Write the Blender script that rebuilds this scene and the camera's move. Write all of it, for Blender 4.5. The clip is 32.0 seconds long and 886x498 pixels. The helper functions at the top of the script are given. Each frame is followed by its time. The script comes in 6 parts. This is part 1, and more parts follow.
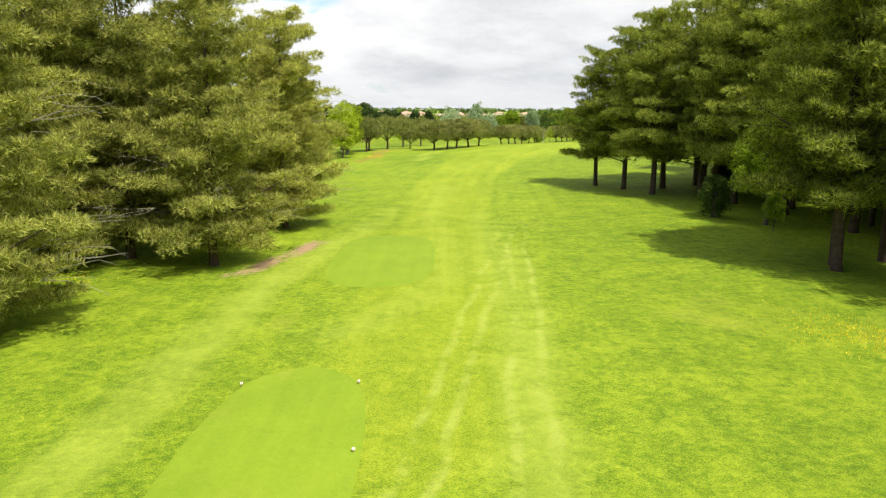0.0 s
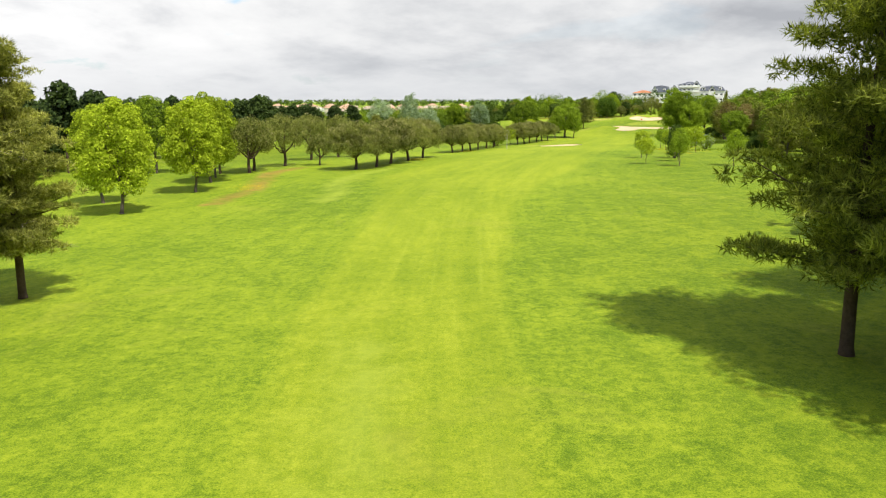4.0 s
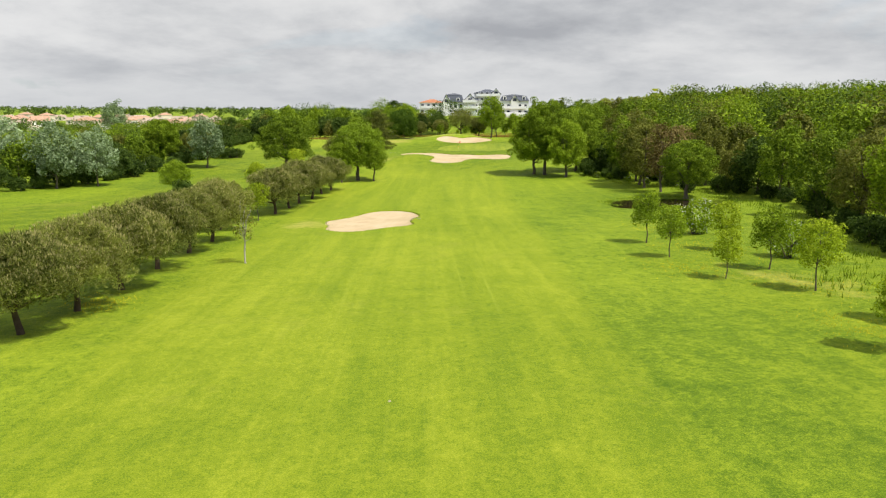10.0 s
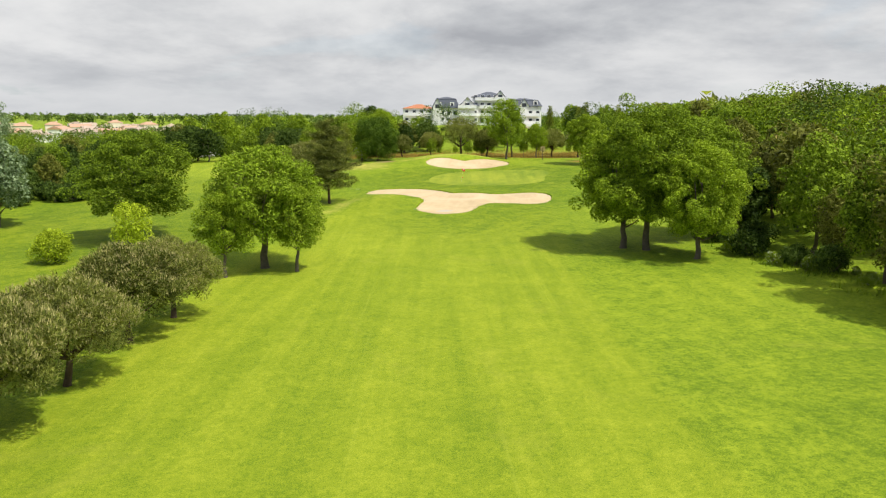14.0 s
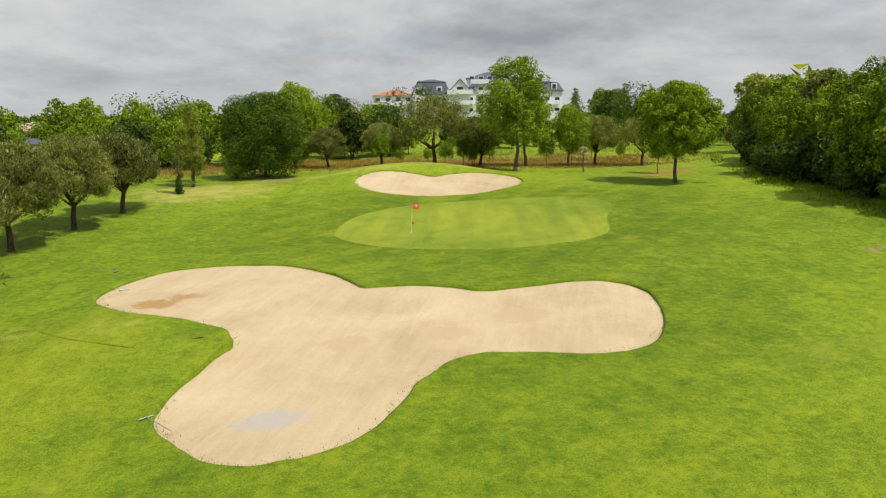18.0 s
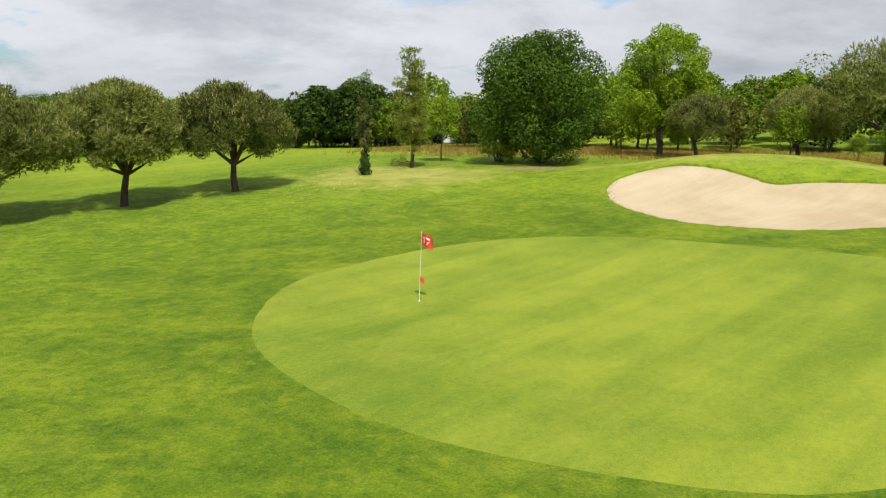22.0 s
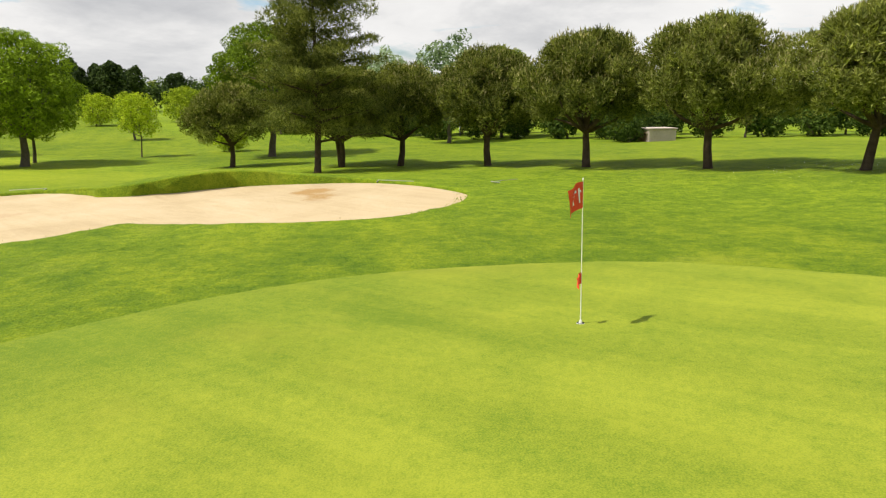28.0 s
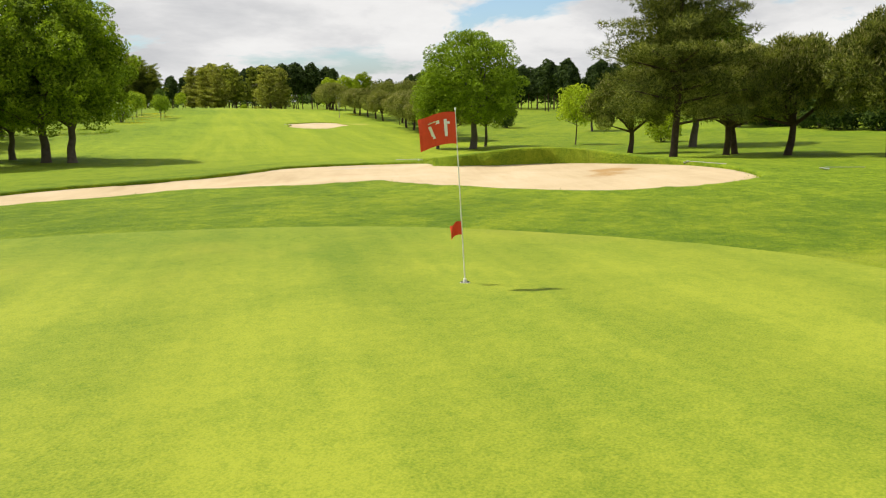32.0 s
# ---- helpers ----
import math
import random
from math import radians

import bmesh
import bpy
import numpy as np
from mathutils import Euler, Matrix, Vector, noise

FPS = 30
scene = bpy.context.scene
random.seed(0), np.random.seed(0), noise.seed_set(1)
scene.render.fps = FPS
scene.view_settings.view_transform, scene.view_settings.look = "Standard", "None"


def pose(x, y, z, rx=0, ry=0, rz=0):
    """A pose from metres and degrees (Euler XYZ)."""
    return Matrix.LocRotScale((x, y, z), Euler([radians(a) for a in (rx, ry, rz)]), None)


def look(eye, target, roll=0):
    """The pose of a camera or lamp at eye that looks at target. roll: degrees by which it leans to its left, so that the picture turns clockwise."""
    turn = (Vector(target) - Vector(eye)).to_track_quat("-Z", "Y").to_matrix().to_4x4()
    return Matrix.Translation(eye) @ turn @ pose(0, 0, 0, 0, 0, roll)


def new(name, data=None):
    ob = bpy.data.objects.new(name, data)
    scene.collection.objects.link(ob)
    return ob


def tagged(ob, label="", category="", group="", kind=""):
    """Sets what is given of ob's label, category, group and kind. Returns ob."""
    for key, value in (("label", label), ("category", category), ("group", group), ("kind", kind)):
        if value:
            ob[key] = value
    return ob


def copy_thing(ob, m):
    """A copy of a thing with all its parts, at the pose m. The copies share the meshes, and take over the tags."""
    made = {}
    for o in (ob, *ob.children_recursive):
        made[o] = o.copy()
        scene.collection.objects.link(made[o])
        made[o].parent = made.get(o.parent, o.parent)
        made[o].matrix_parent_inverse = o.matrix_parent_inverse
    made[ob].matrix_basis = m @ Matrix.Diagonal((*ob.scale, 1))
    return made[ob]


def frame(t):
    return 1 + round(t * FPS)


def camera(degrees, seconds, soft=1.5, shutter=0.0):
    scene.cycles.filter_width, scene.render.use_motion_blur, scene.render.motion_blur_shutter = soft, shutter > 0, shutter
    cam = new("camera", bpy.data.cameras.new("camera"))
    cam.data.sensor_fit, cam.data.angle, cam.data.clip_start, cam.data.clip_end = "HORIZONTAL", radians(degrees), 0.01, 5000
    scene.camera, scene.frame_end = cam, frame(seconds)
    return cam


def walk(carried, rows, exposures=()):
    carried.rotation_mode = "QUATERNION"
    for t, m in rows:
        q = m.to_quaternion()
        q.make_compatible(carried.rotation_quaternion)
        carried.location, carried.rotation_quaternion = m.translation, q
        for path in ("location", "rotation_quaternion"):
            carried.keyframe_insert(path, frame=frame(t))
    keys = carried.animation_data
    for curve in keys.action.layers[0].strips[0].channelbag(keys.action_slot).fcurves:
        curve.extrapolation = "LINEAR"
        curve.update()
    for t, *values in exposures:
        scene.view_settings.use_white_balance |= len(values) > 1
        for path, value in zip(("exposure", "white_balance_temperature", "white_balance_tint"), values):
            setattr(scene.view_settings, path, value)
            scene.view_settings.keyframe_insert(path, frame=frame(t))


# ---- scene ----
# A golf hole flown from tee to green: t, x, y, z, tilt, lean, heading
cam = camera(61.94, 32.0, 1.2)
PATH = [
    (0.0, 0.000, 0.000, 9.005, 79.241, -0.223, -0.000),
    (0.5, -0.172, 7.420, 9.091, 79.207, -0.157, -0.534),
    (1.0, -0.278, 14.866, 9.173, 79.145, -0.097, -1.033),
    (1.5, -0.327, 22.352, 9.252, 79.048, -0.042, -1.570),
    (2.0, -0.299, 29.945, 9.345, 78.970, 0.007, -2.156),
    (2.5, -0.188, 37.602, 9.443, 78.901, 0.049, -2.783),
    (3.0, 0.014, 45.335, 9.519, 78.797, 0.089, -3.457),
    (3.5, 0.259, 53.223, 9.573, 78.682, 0.123, -4.252),
    (4.0, 0.502, 61.313, 9.584, 78.591, 0.163, -5.397),
    (4.5, 0.828, 69.590, 9.569, 78.532, 0.199, -6.797),
    (5.0, 1.324, 78.039, 9.547, 78.514, 0.225, -8.361),
    (5.5, 2.075, 86.644, 9.539, 78.546, 0.233, -9.998),
    (6.0, 3.169, 95.390, 9.562, 78.636, 0.216, -11.615),
    (6.5, 4.555, 104.223, 9.639, 78.718, 0.184, -13.206),
    (7.0, 6.269, 113.262, 9.771, 78.819, 0.141, -14.992),
    (7.5, 8.279, 122.380, 9.936, 78.894, 0.085, -16.846),
    (8.0, 10.559, 131.515, 10.112, 78.936, 0.030, -18.822),
    (8.5, 12.984, 140.589, 10.319, 79.009, -0.024, -20.699),
    (9.0, 15.617, 149.580, 10.529, 79.067, -0.089, -22.385),
    (9.5, 18.417, 158.449, 10.706, 79.113, -0.157, -23.356),
    (10.0, 21.507, 167.248, 10.818, 79.196, -0.230, -23.867),
    (10.5, 24.935, 175.961, 10.864, 79.303, -0.330, -24.075),
    (11.0, 28.478, 184.544, 10.858, 79.344, -0.445, -24.192),
    (11.5, 32.037, 193.010, 10.834, 79.397, -0.555, -24.320),
    (12.0, 35.644, 201.509, 10.865, 79.439, -0.618, -24.461),
    (12.5, 39.318, 210.037, 10.944, 79.510, -0.614, -24.577),
    (13.0, 42.948, 218.505, 11.001, 79.574, -0.553, -24.681),
    (13.5, 46.558, 226.992, 11.014, 79.631, -0.445, -24.797),
    (14.0, 50.278, 235.438, 10.942, 79.729, -0.318, -24.911),
    (14.5, 54.126, 243.815, 10.781, 79.795, -0.189, -24.994),
    (15.0, 58.245, 252.193, 10.537, 79.850, -0.085, -25.051),
    (15.5, 62.589, 260.516, 10.223, 79.875, 0.001, -25.071),
    (16.0, 67.110, 268.732, 9.849, 79.848, 0.077, -25.044),
    (16.5, 71.763, 276.788, 9.426, 79.749, 0.149, -24.959),
    (17.0, 76.501, 284.630, 8.964, 79.558, 0.224, -24.804),
    (17.5, 81.394, 292.152, 8.549, 79.503, 0.280, -24.600),
    (18.0, 86.413, 299.142, 8.192, 79.704, 0.291, -24.406),
    (18.5, 91.433, 305.257, 7.804, 79.924, 0.235, -23.775),
    (19.0, 96.022, 310.252, 7.382, 80.007, 0.128, -20.190),
    (19.5, 100.074, 314.189, 6.926, 79.863, -0.008, -13.183),
    (20.0, 103.742, 317.321, 6.526, 79.604, -0.152, -5.687),
    (20.5, 107.035, 320.161, 6.266, 79.417, -0.289, 1.492),
    (21.0, 109.857, 322.806, 6.100, 79.247, -0.410, 8.268),
    (21.5, 112.190, 325.250, 5.951, 79.042, -0.523, 14.749),
    (22.0, 114.118, 327.589, 5.808, 78.824, -0.606, 21.524),
    (22.5, 115.675, 329.854, 5.682, 78.576, -0.633, 28.676),
    (23.0, 116.927, 332.020, 5.539, 78.354, -0.592, 36.054),
    (23.5, 117.804, 334.099, 5.370, 78.172, -0.501, 43.702),
    (24.0, 118.357, 336.051, 5.181, 78.083, -0.387, 51.312),
    (24.5, 118.601, 337.827, 4.927, 77.981, -0.275, 58.712),
    (25.0, 118.580, 339.464, 4.660, 77.912, -0.182, 65.780),
    (25.5, 118.314, 340.959, 4.408, 77.877, -0.105, 72.468),
    (26.0, 117.941, 342.353, 4.172, 77.867, -0.041, 78.824),
    (26.5, 117.497, 343.607, 3.944, 77.881, 0.010, 84.833),
    (27.0, 117.065, 344.874, 3.720, 77.918, 0.058, 90.596),
    (27.5, 116.622, 346.120, 3.501, 77.971, 0.110, 96.203),
    (28.0, 116.148, 347.313, 3.286, 78.031, 0.173, 101.746),
    (28.5, 115.618, 348.418, 3.075, 78.089, 0.255, 107.314),
    (29.0, 115.012, 349.401, 2.869, 78.138, 0.363, 113.000),
    (29.5, 114.303, 350.316, 2.661, 78.228, 0.509, 118.474),
    (30.0, 113.620, 351.110, 2.506, 78.315, 0.669, 123.304),
    (30.5, 113.035, 351.843, 2.401, 78.358, 0.826, 127.755),
    (31.0, 112.545, 352.549, 2.323, 78.398, 0.967, 131.954),
    (31.5, 112.078, 353.165, 2.264, 78.437, 1.085, 135.900),
    (32.0, 111.570, 353.766, 2.234, 78.445, 1.194, 139.790),
]
walk(cam, [(r[0], pose(*r[1:])) for r in PATH], [(0.0, 0.46, 6500, 10), (3.5, 0.34, 6500, 10), (6.0, 0.12, 6500, 10), (9.0, 0.06, 6500, 10), (13.0, 0.08, 6500, 10), (15.5, 0.12, 6500, 10), (17.0, -0.02, 6500, 10), (18.0, -0.20, 6500, 10), (19.0, -0.32, 6350, 10), (20.0, -0.28, 6050, 10), (21.5, -0.12, 6050, 10), (23.5, -0.08, 6500, 10), (26.0, 0.00, 6500, 10), (29.0, 0.08, 6650, 10), (32.0, 0.06, 6600, 10)])

# ---- light ----
SUN_WAY = Vector((0.52, -0.85, 1.54)).normalized()      # towards the sun
sun = new("sun", bpy.data.lights.new("sun", "SUN"))
sun.data.energy, sun.data.angle, sun.data.color = 5.0, radians(0.8), (1.0, 0.95, 0.86)
sun.matrix_world = look((0, 0, 80), Vector((0, 0, 80)) - SUN_WAY)

world = bpy.data.worlds.new("sky")
scene.world = world
world.use_nodes = True


class Nodes:
    """A small writer of node trees."""

    def __init__(self, tree):
        self.tree = tree
        tree.nodes.clear()

    def add(self, kind, ins=(), **props):
        n = self.tree.nodes.new(kind)
        for k, val in props.items():
            setattr(n, k, val)
        for k, val in dict(ins).items():
            self.put(n.inputs[k], val)
        return n

    def put(self, socket, val):
        if isinstance(val, bpy.types.NodeSocket):
            self.tree.links.new(val, socket)
        elif isinstance(val, tuple) and len(val) == 3 and socket.type == "RGBA":
            socket.default_value = (*val, 1)
        else:
            socket.default_value = val

    def math(self, op, a, b=0.0, c=0.0):
        return self.add("ShaderNodeMath", {0: a, 1: b, 2: c}, operation=op).outputs[0]

    def noise(self, vec, scale, detail=3.0, rough=0.55, distort=0.0):
        return self.add("ShaderNodeTexNoise", {"Vector": vec, "Scale": scale, "Detail": detail, "Roughness": rough, "Distortion": distort}).outputs["Fac"]

    def ramp(self, fac, stops, ease="LINEAR"):
        n = self.add("ShaderNodeValToRGB", {"Fac": fac})
        n.color_ramp.interpolation = ease
        el = n.color_ramp.elements
        while len(el) < len(stops):
            el.new(0.5)
        for e, (p, c) in zip(el, stops):
            e.position, e.color = p, (*c, 1) if isinstance(c, tuple) else (c, c, c, 1)
        return n.outputs["Color"]

    def mix(self, fac, a, b, blend="MIX"):
        n = self.add("ShaderNodeMix", data_type="RGBA", blend_type=blend)
        self.put(n.inputs["Factor"], fac)
        for name, val in (("A", a), ("B", b)):
            sock = [s for s in n.inputs if s.name == name and s.type == "RGBA"][0]
            self.put(sock, val)
        return [o for o in n.outputs if o.type == "RGBA"][0]

    def scaled(self, vec, sx, sy, sz, turn=0.0):
        turned = self.add("ShaderNodeMapping", {"Vector": vec, "Rotation": (0, 0, radians(turn))}).outputs[0] if turn else vec
        return self.add("ShaderNodeMapping", {"Vector": turned, "Scale": (sx, sy, sz)}).outputs[0]


def make_sky():
    w = Nodes(world.node_tree)
    sky = w.add("ShaderNodeTexSky", sky_type="NISHITA", sun_disc=False, sun_elevation=math.asin(SUN_WAY.z),
                sun_rotation=math.atan2(SUN_WAY.x, SUN_WAY.y), altitude=20.0, air_density=1.0, dust_density=1.5, ozone_density=1.0)
    way = w.add("ShaderNodeTexCoord").outputs["Generated"]
    split = w.add("ShaderNodeSeparateXYZ", {0: way})
    up = w.math("MAXIMUM", split.outputs["Z"], 0.0)
    flat = w.math("ADD", up, 0.27)
    u = w.math("DIVIDE", split.outputs["X"], flat)
    v = w.math("DIVIDE", split.outputs["Y"], flat)
    deck = w.add("ShaderNodeCombineXYZ", {0: u, 1: v, 2: w.math("MULTIPLY", up, 1.5)}).outputs[0]
    big = w.noise(deck, 0.72, 10.0, 0.58, 0.30)
    fine = w.noise(w.scaled(deck, 1, 1, 1, 40), 1.7, 9.0, 0.6, 0.15)
    shade = w.math("ADD", w.math("MULTIPLY", big, 0.65), w.math("MULTIPLY", fine, 0.35))
    grey = w.ramp(shade, [(0.35, (0.60, 0.62, 0.66)), (0.42, (0.80, 0.82, 0.85)), (0.49, (1.04, 1.05, 1.06)), (0.57, (1.22, 1.22, 1.21))])
    white = w.ramp(shade, [(0.36, (0.80, 0.82, 0.86)), (0.44, (1.05, 1.06, 1.08)), (0.50, (1.28, 1.28, 1.28)), (0.60, (1.42, 1.42, 1.41))])
    aside = w.math("ADD", w.math("MULTIPLY", split.outputs["X"], -0.9), w.math("MULTIPLY", split.outputs["Y"], -0.25))
    broken = w.ramp(w.math("ADD", aside, 0.38), [(0.0, 0.0), (0.6, 1.0)], "EASE")
    cloud = w.mix(broken, grey, white)
    # cloud banks close up towards the horizon and part overhead
    overhead = w.ramp(up, [(0.20, 0.0), (0.60, 1.0)], "EASE")
    billow = w.math("ADD", w.noise(w.scaled(deck, 1, 1, 1, 75), 1.1, 7.0, 0.58, 0.4), w.math("MULTIPLY", overhead, 0.13))
    holes = w.ramp(billow, [(0.580, 0.0), (0.645, 1.0)])
    gaps = w.math("MULTIPLY", holes, w.math("MAXIMUM", overhead, w.ramp(broken, [(0.0, 0.12), (0.6, 0.9)])))
    blue = w.mix(1.0, sky.outputs[0], (0.17, 0.21, 0.235), "MULTIPLY")
    both = w.mix(gaps, cloud, blue)
    haze = w.ramp(up, [(0.0, 1.0), (0.07, 0.0)])
    both = w.mix(w.math("MULTIPLY", haze, 0.55), both, (0.80, 0.83, 0.87))
    bg = w.add("ShaderNodeBackground", {"Color": both, "Strength": 0.64})
    out = w.add("ShaderNodeOutputWorld", {"Surface": bg.outputs[0]})


make_sky()


# ---- materials ----
def material(name):
    m = bpy.data.materials.new(name)
    m.use_nodes = True
    return m, Nodes(m.node_tree)


def finish(w, colour, rough=0.8, bump=None, strength=0.3, distance=0.02, metal=0.0, through_light=None, spec=0.3):
    ins = {"Base Color": colour, "Roughness": rough, "Metallic": metal, "Specular IOR Level": spec}
    if bump is not None:
        ins["Normal"] = w.add("ShaderNodeBump", {"Height": bump, "Strength": strength, "Distance": distance}).outputs[0]
    surf = w.add("ShaderNodeBsdfPrincipled", ins).outputs[0]
    if through_light:
        amount, tint = through_light
        tl = w.add("ShaderNodeBsdfTranslucent", {"Color": w.mix(1.0, colour, tint, "MULTIPLY")})
        surf = w.add("ShaderNodeMixShader", {0: amount, 1: surf, 2: tl.outputs[0]}).outputs[0]
    w.add("ShaderNodeOutputMaterial", {"Surface": surf})


def turf_material(name, dark, light, dry, turn, stripes=0.0, width=2.0, blotch=0.5, fine=1.0, depth=1.0):
    """Mown grass: clumps, blotches, mower lines along a heading, dry specks."""
    m, w = material(name)
    pos = w.add("ShaderNodeNewGeometry").outputs["Position"]
    low = w.noise(pos, 0.045, 4.0, 0.6, 0.4)
    mid = w.noise(pos, 0.55, 4.0, 0.65, 0.3)
    tuft = w.noise(pos, 5.5 * fine, 4.0, 0.7)
    blade = w.noise(pos, 34.0 * fine, 2.0, 0.6)
    lines = w.noise(w.scaled(pos, 1.1, 0.05, 1, turn), 1.0, 4.0, 0.65, 0.15)
    sum_ = w.math("ADD", w.math("MULTIPLY", low, 0.30 * blotch * 2), w.math("MULTIPLY", mid, 0.26))
    sum_ = w.math("ADD", sum_, w.math("MULTIPLY", tuft, 0.22))
    sum_ = w.math("ADD", sum_, w.math("MULTIPLY", lines, 0.24))
    sum_ = w.math("ADD", sum_, w.math("MULTIPLY", w.math("SUBTRACT", blade, 0.5), 0.42))
    sum_ = w.math("ADD", 0.51, w.math("MULTIPLY", w.math("SUBTRACT", sum_, 0.30 * blotch + 0.36), depth))
    col = w.ramp(sum_, [(0.36, dark), (0.52, tuple((a + b) / 2 for a, b in zip(dark, light))), (0.66, light)])
    spots = w.ramp(w.noise(w.scaled(pos, 1, 0.7, 1, 30), 0.12, 5.0, 0.62, 0.6), [(0.60, 0.0), (0.72, 0.75)])
    col = w.mix(w.math("MULTIPLY", spots, 0.6), col, dry)
    if stripes:
        wave = w.add("ShaderNodeTexWave", {"Vector": w.scaled(pos, 1, 1, 1, turn), "Scale": 0.314 / width, "Distortion": 0.6, "Detail": 2.0, "Detail Scale": 0.6},
                     wave_type="BANDS", bands_direction="X").outputs["Fac"]
        col = w.mix(w.math("MULTIPLY", w.ramp(wave, [(0.35, 0.0), (0.65, 1.0)]), stripes), col, w.mix(1.0, col, (1.35, 1.3, 1.5), "MULTIPLY"))
    relief = w.math("ADD", w.math("MULTIPLY", tuft, 0.8), w.math("MULTIPLY", blade, 0.4))
    finish(w, col, 0.85, relief, 0.45, 0.03, spec=0.15)
    return m


ROUGH_DARK, ROUGH_LIGHT, DRY = (0.072, 0.132, 0.006), (0.290, 0.352, 0.020), (0.34, 0.29, 0.05)
M_TEE = turf_material("tee_turf", (0.135, 0.212, 0.010), (0.225, 0.300, 0.018), DRY, 0, blotch=0.6)
M_GREEN = turf_material("green_turf", (0.108, 0.172, 0.010), (0.262, 0.298, 0.024), (0.27, 0.26, 0.03), 27, 0.16, 2.4, 0.9, 1.5, 1.3)


def ground_material():
    """Rough, with fairway where the sheet's zone attribute says that it is mown, meadow and bare soil by theirs."""
    m, w = material("course_grass")
    pos = w.add("ShaderNodeNewGeometry").outputs["Position"]

    def zone(name):
        return w.add("ShaderNodeAttribute", attribute_name=name, attribute_type="GEOMETRY").outputs["Fac"]
    low = w.noise(pos, 0.04, 5.0, 0.6, 0.5)
    mid = w.noise(pos, 0.45, 5.0, 0.68, 0.4)
    tuft = w.noise(pos, 3.2, 5.0, 0.72, 0.2)
    clump = w.noise(pos, 1.3, 4.0, 0.7, 0.3)
    blade = w.noise(pos, 20.0, 3.0, 0.65)
    course = w.add("ShaderNodeCombineXYZ", {0: zone("across"), 1: zone("along")}).outputs[0]
    lines = w.noise(w.scaled(course, 0.9, 0.035, 1), 1.0, 5.0, 0.7, 0.15)
    wear = w.noise(w.scaled(course, 0.30, 0.03, 1), 1.0, 4.0, 0.6, 0.5)
    wheels = w.ramp(w.noise(w.scaled(course, 2.6, 0.030, 1), 1.0, 3.0, 0.6, 0.3), [(0.60, 0.0), (0.72, 1.0)])
    edge = w.math("ADD", zone("fairway"), w.math("MULTIPLY", w.math("SUBTRACT", w.noise(pos, 0.9, 3.0), 0.5), 0.35))
    mown = w.ramp(edge, [(0.30, 0.0), (0.70, 1.0)])

    def blend(*pairs):
        total = 0.0
        for tex, k in pairs:
            total = w.math("ADD", total, w.math("MULTIPLY", w.math("SUBTRACT", tex, 0.5), k))
        return w.math("ADD", total, 0.5)
    rough_c = w.ramp(blend((low, 0.55), (mid, 0.5), (clump, 0.45), (tuft, 0.9), (blade, 1.25), (lines, 0.3)),
                     [(0.22, ROUGH_DARK), (0.5, (0.168, 0.242, 0.011)), (0.78, ROUGH_LIGHT)])
    fair_c = w.ramp(blend((low, 0.55), (mid, 0.4), (clump, 0.3), (tuft, 0.7), (blade, 1.5), (lines, 0.40), (wear, 0.45)),
                    [(0.20, (0.112, 0.182, 0.008)), (0.5, (0.208, 0.272, 0.012)), (0.80, (0.318, 0.362, 0.026))])
    fair_c = w.mix(w.math("MULTIPLY", wheels, 0.20), fair_c, (0.34, 0.39, 0.045))
    col = w.mix(mown, rough_c, fair_c)
    # darker turf: the green's surround, and cloud shade painted into the grass
    apron_shade_c = w.ramp(blend((low, 0.5), (mid, 0.8), (clump, 0.7), (tuft, 0.8), (blade, 0.85), (w.noise(w.scaled(pos, 0.5, 0.06, 1, 60), 1.0, 4.0, 0.6), 0.7)),
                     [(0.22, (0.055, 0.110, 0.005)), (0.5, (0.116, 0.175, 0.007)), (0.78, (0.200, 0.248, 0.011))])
    col = w.mix(w.math("MULTIPLY", zone("apron_shade"), 0.9), col, apron_shade_c)
    dry_f = w.math("MULTIPLY", w.ramp(w.noise(pos, 0.10, 6.0, 0.68, 0.8), [(0.58, 0.0), (0.74, 1.0)]), 0.5)
    col = w.mix(dry_f, col, (0.27, 0.29, 0.035))
    pale = w.math("ADD", zone("pale"), w.math("MULTIPLY", w.math("SUBTRACT", mid, 0.5), 0.8))
    pale = w.math("MULTIPLY", w.ramp(pale, [(0.25, 0.0), (0.85, 1.0)]), w.math("ADD", 0.55, w.math("MULTIPLY", lines, 0.7)))
    col = w.mix(w.math("MINIMUM", pale, 1.0), col, w.mix(tuft, (0.225, 0.300, 0.022), (0.335, 0.385, 0.055)))
    # wheel tracks of the mowers beside the tees
    xyz = w.add("ShaderNodeSeparateXYZ", {0: pos})
    wander = w.math("MULTIPLY", w.math("SUBTRACT", w.noise(pos, 0.12, 2.0), 0.5), 1.6)
    near_tee = w.ramp(w.math("DIVIDE", xyz.outputs["Y"], 100.0), [(0.08, 0.0), (0.14, 1.0), (0.42, 1.0), (0.62, 0.0)])
    for lean, start in ((0.148, -3.74), (0.148, -2.74), (0.085, 0.4), (0.085, 1.5)):
        off = w.math("SUBTRACT", w.math("SUBTRACT", xyz.outputs["X"], w.math("MULTIPLY", xyz.outputs["Y"], lean)), start)
        rut = w.ramp(w.math("ABSOLUTE", w.math("ADD", off, wander)), [(0.08, 1.0), (0.26, 0.0)])
        col = w.mix(w.math("MULTIPLY", w.math("MULTIPLY", rut, near_tee), w.ramp(mid, [(0.40, 0.0), (0.62, 0.55)])), col, (0.36, 0.40, 0.075))
    dry = w.math("ADD", zone("dry"), w.math("MULTIPLY", w.math("SUBTRACT", mid, 0.5), 1.2))
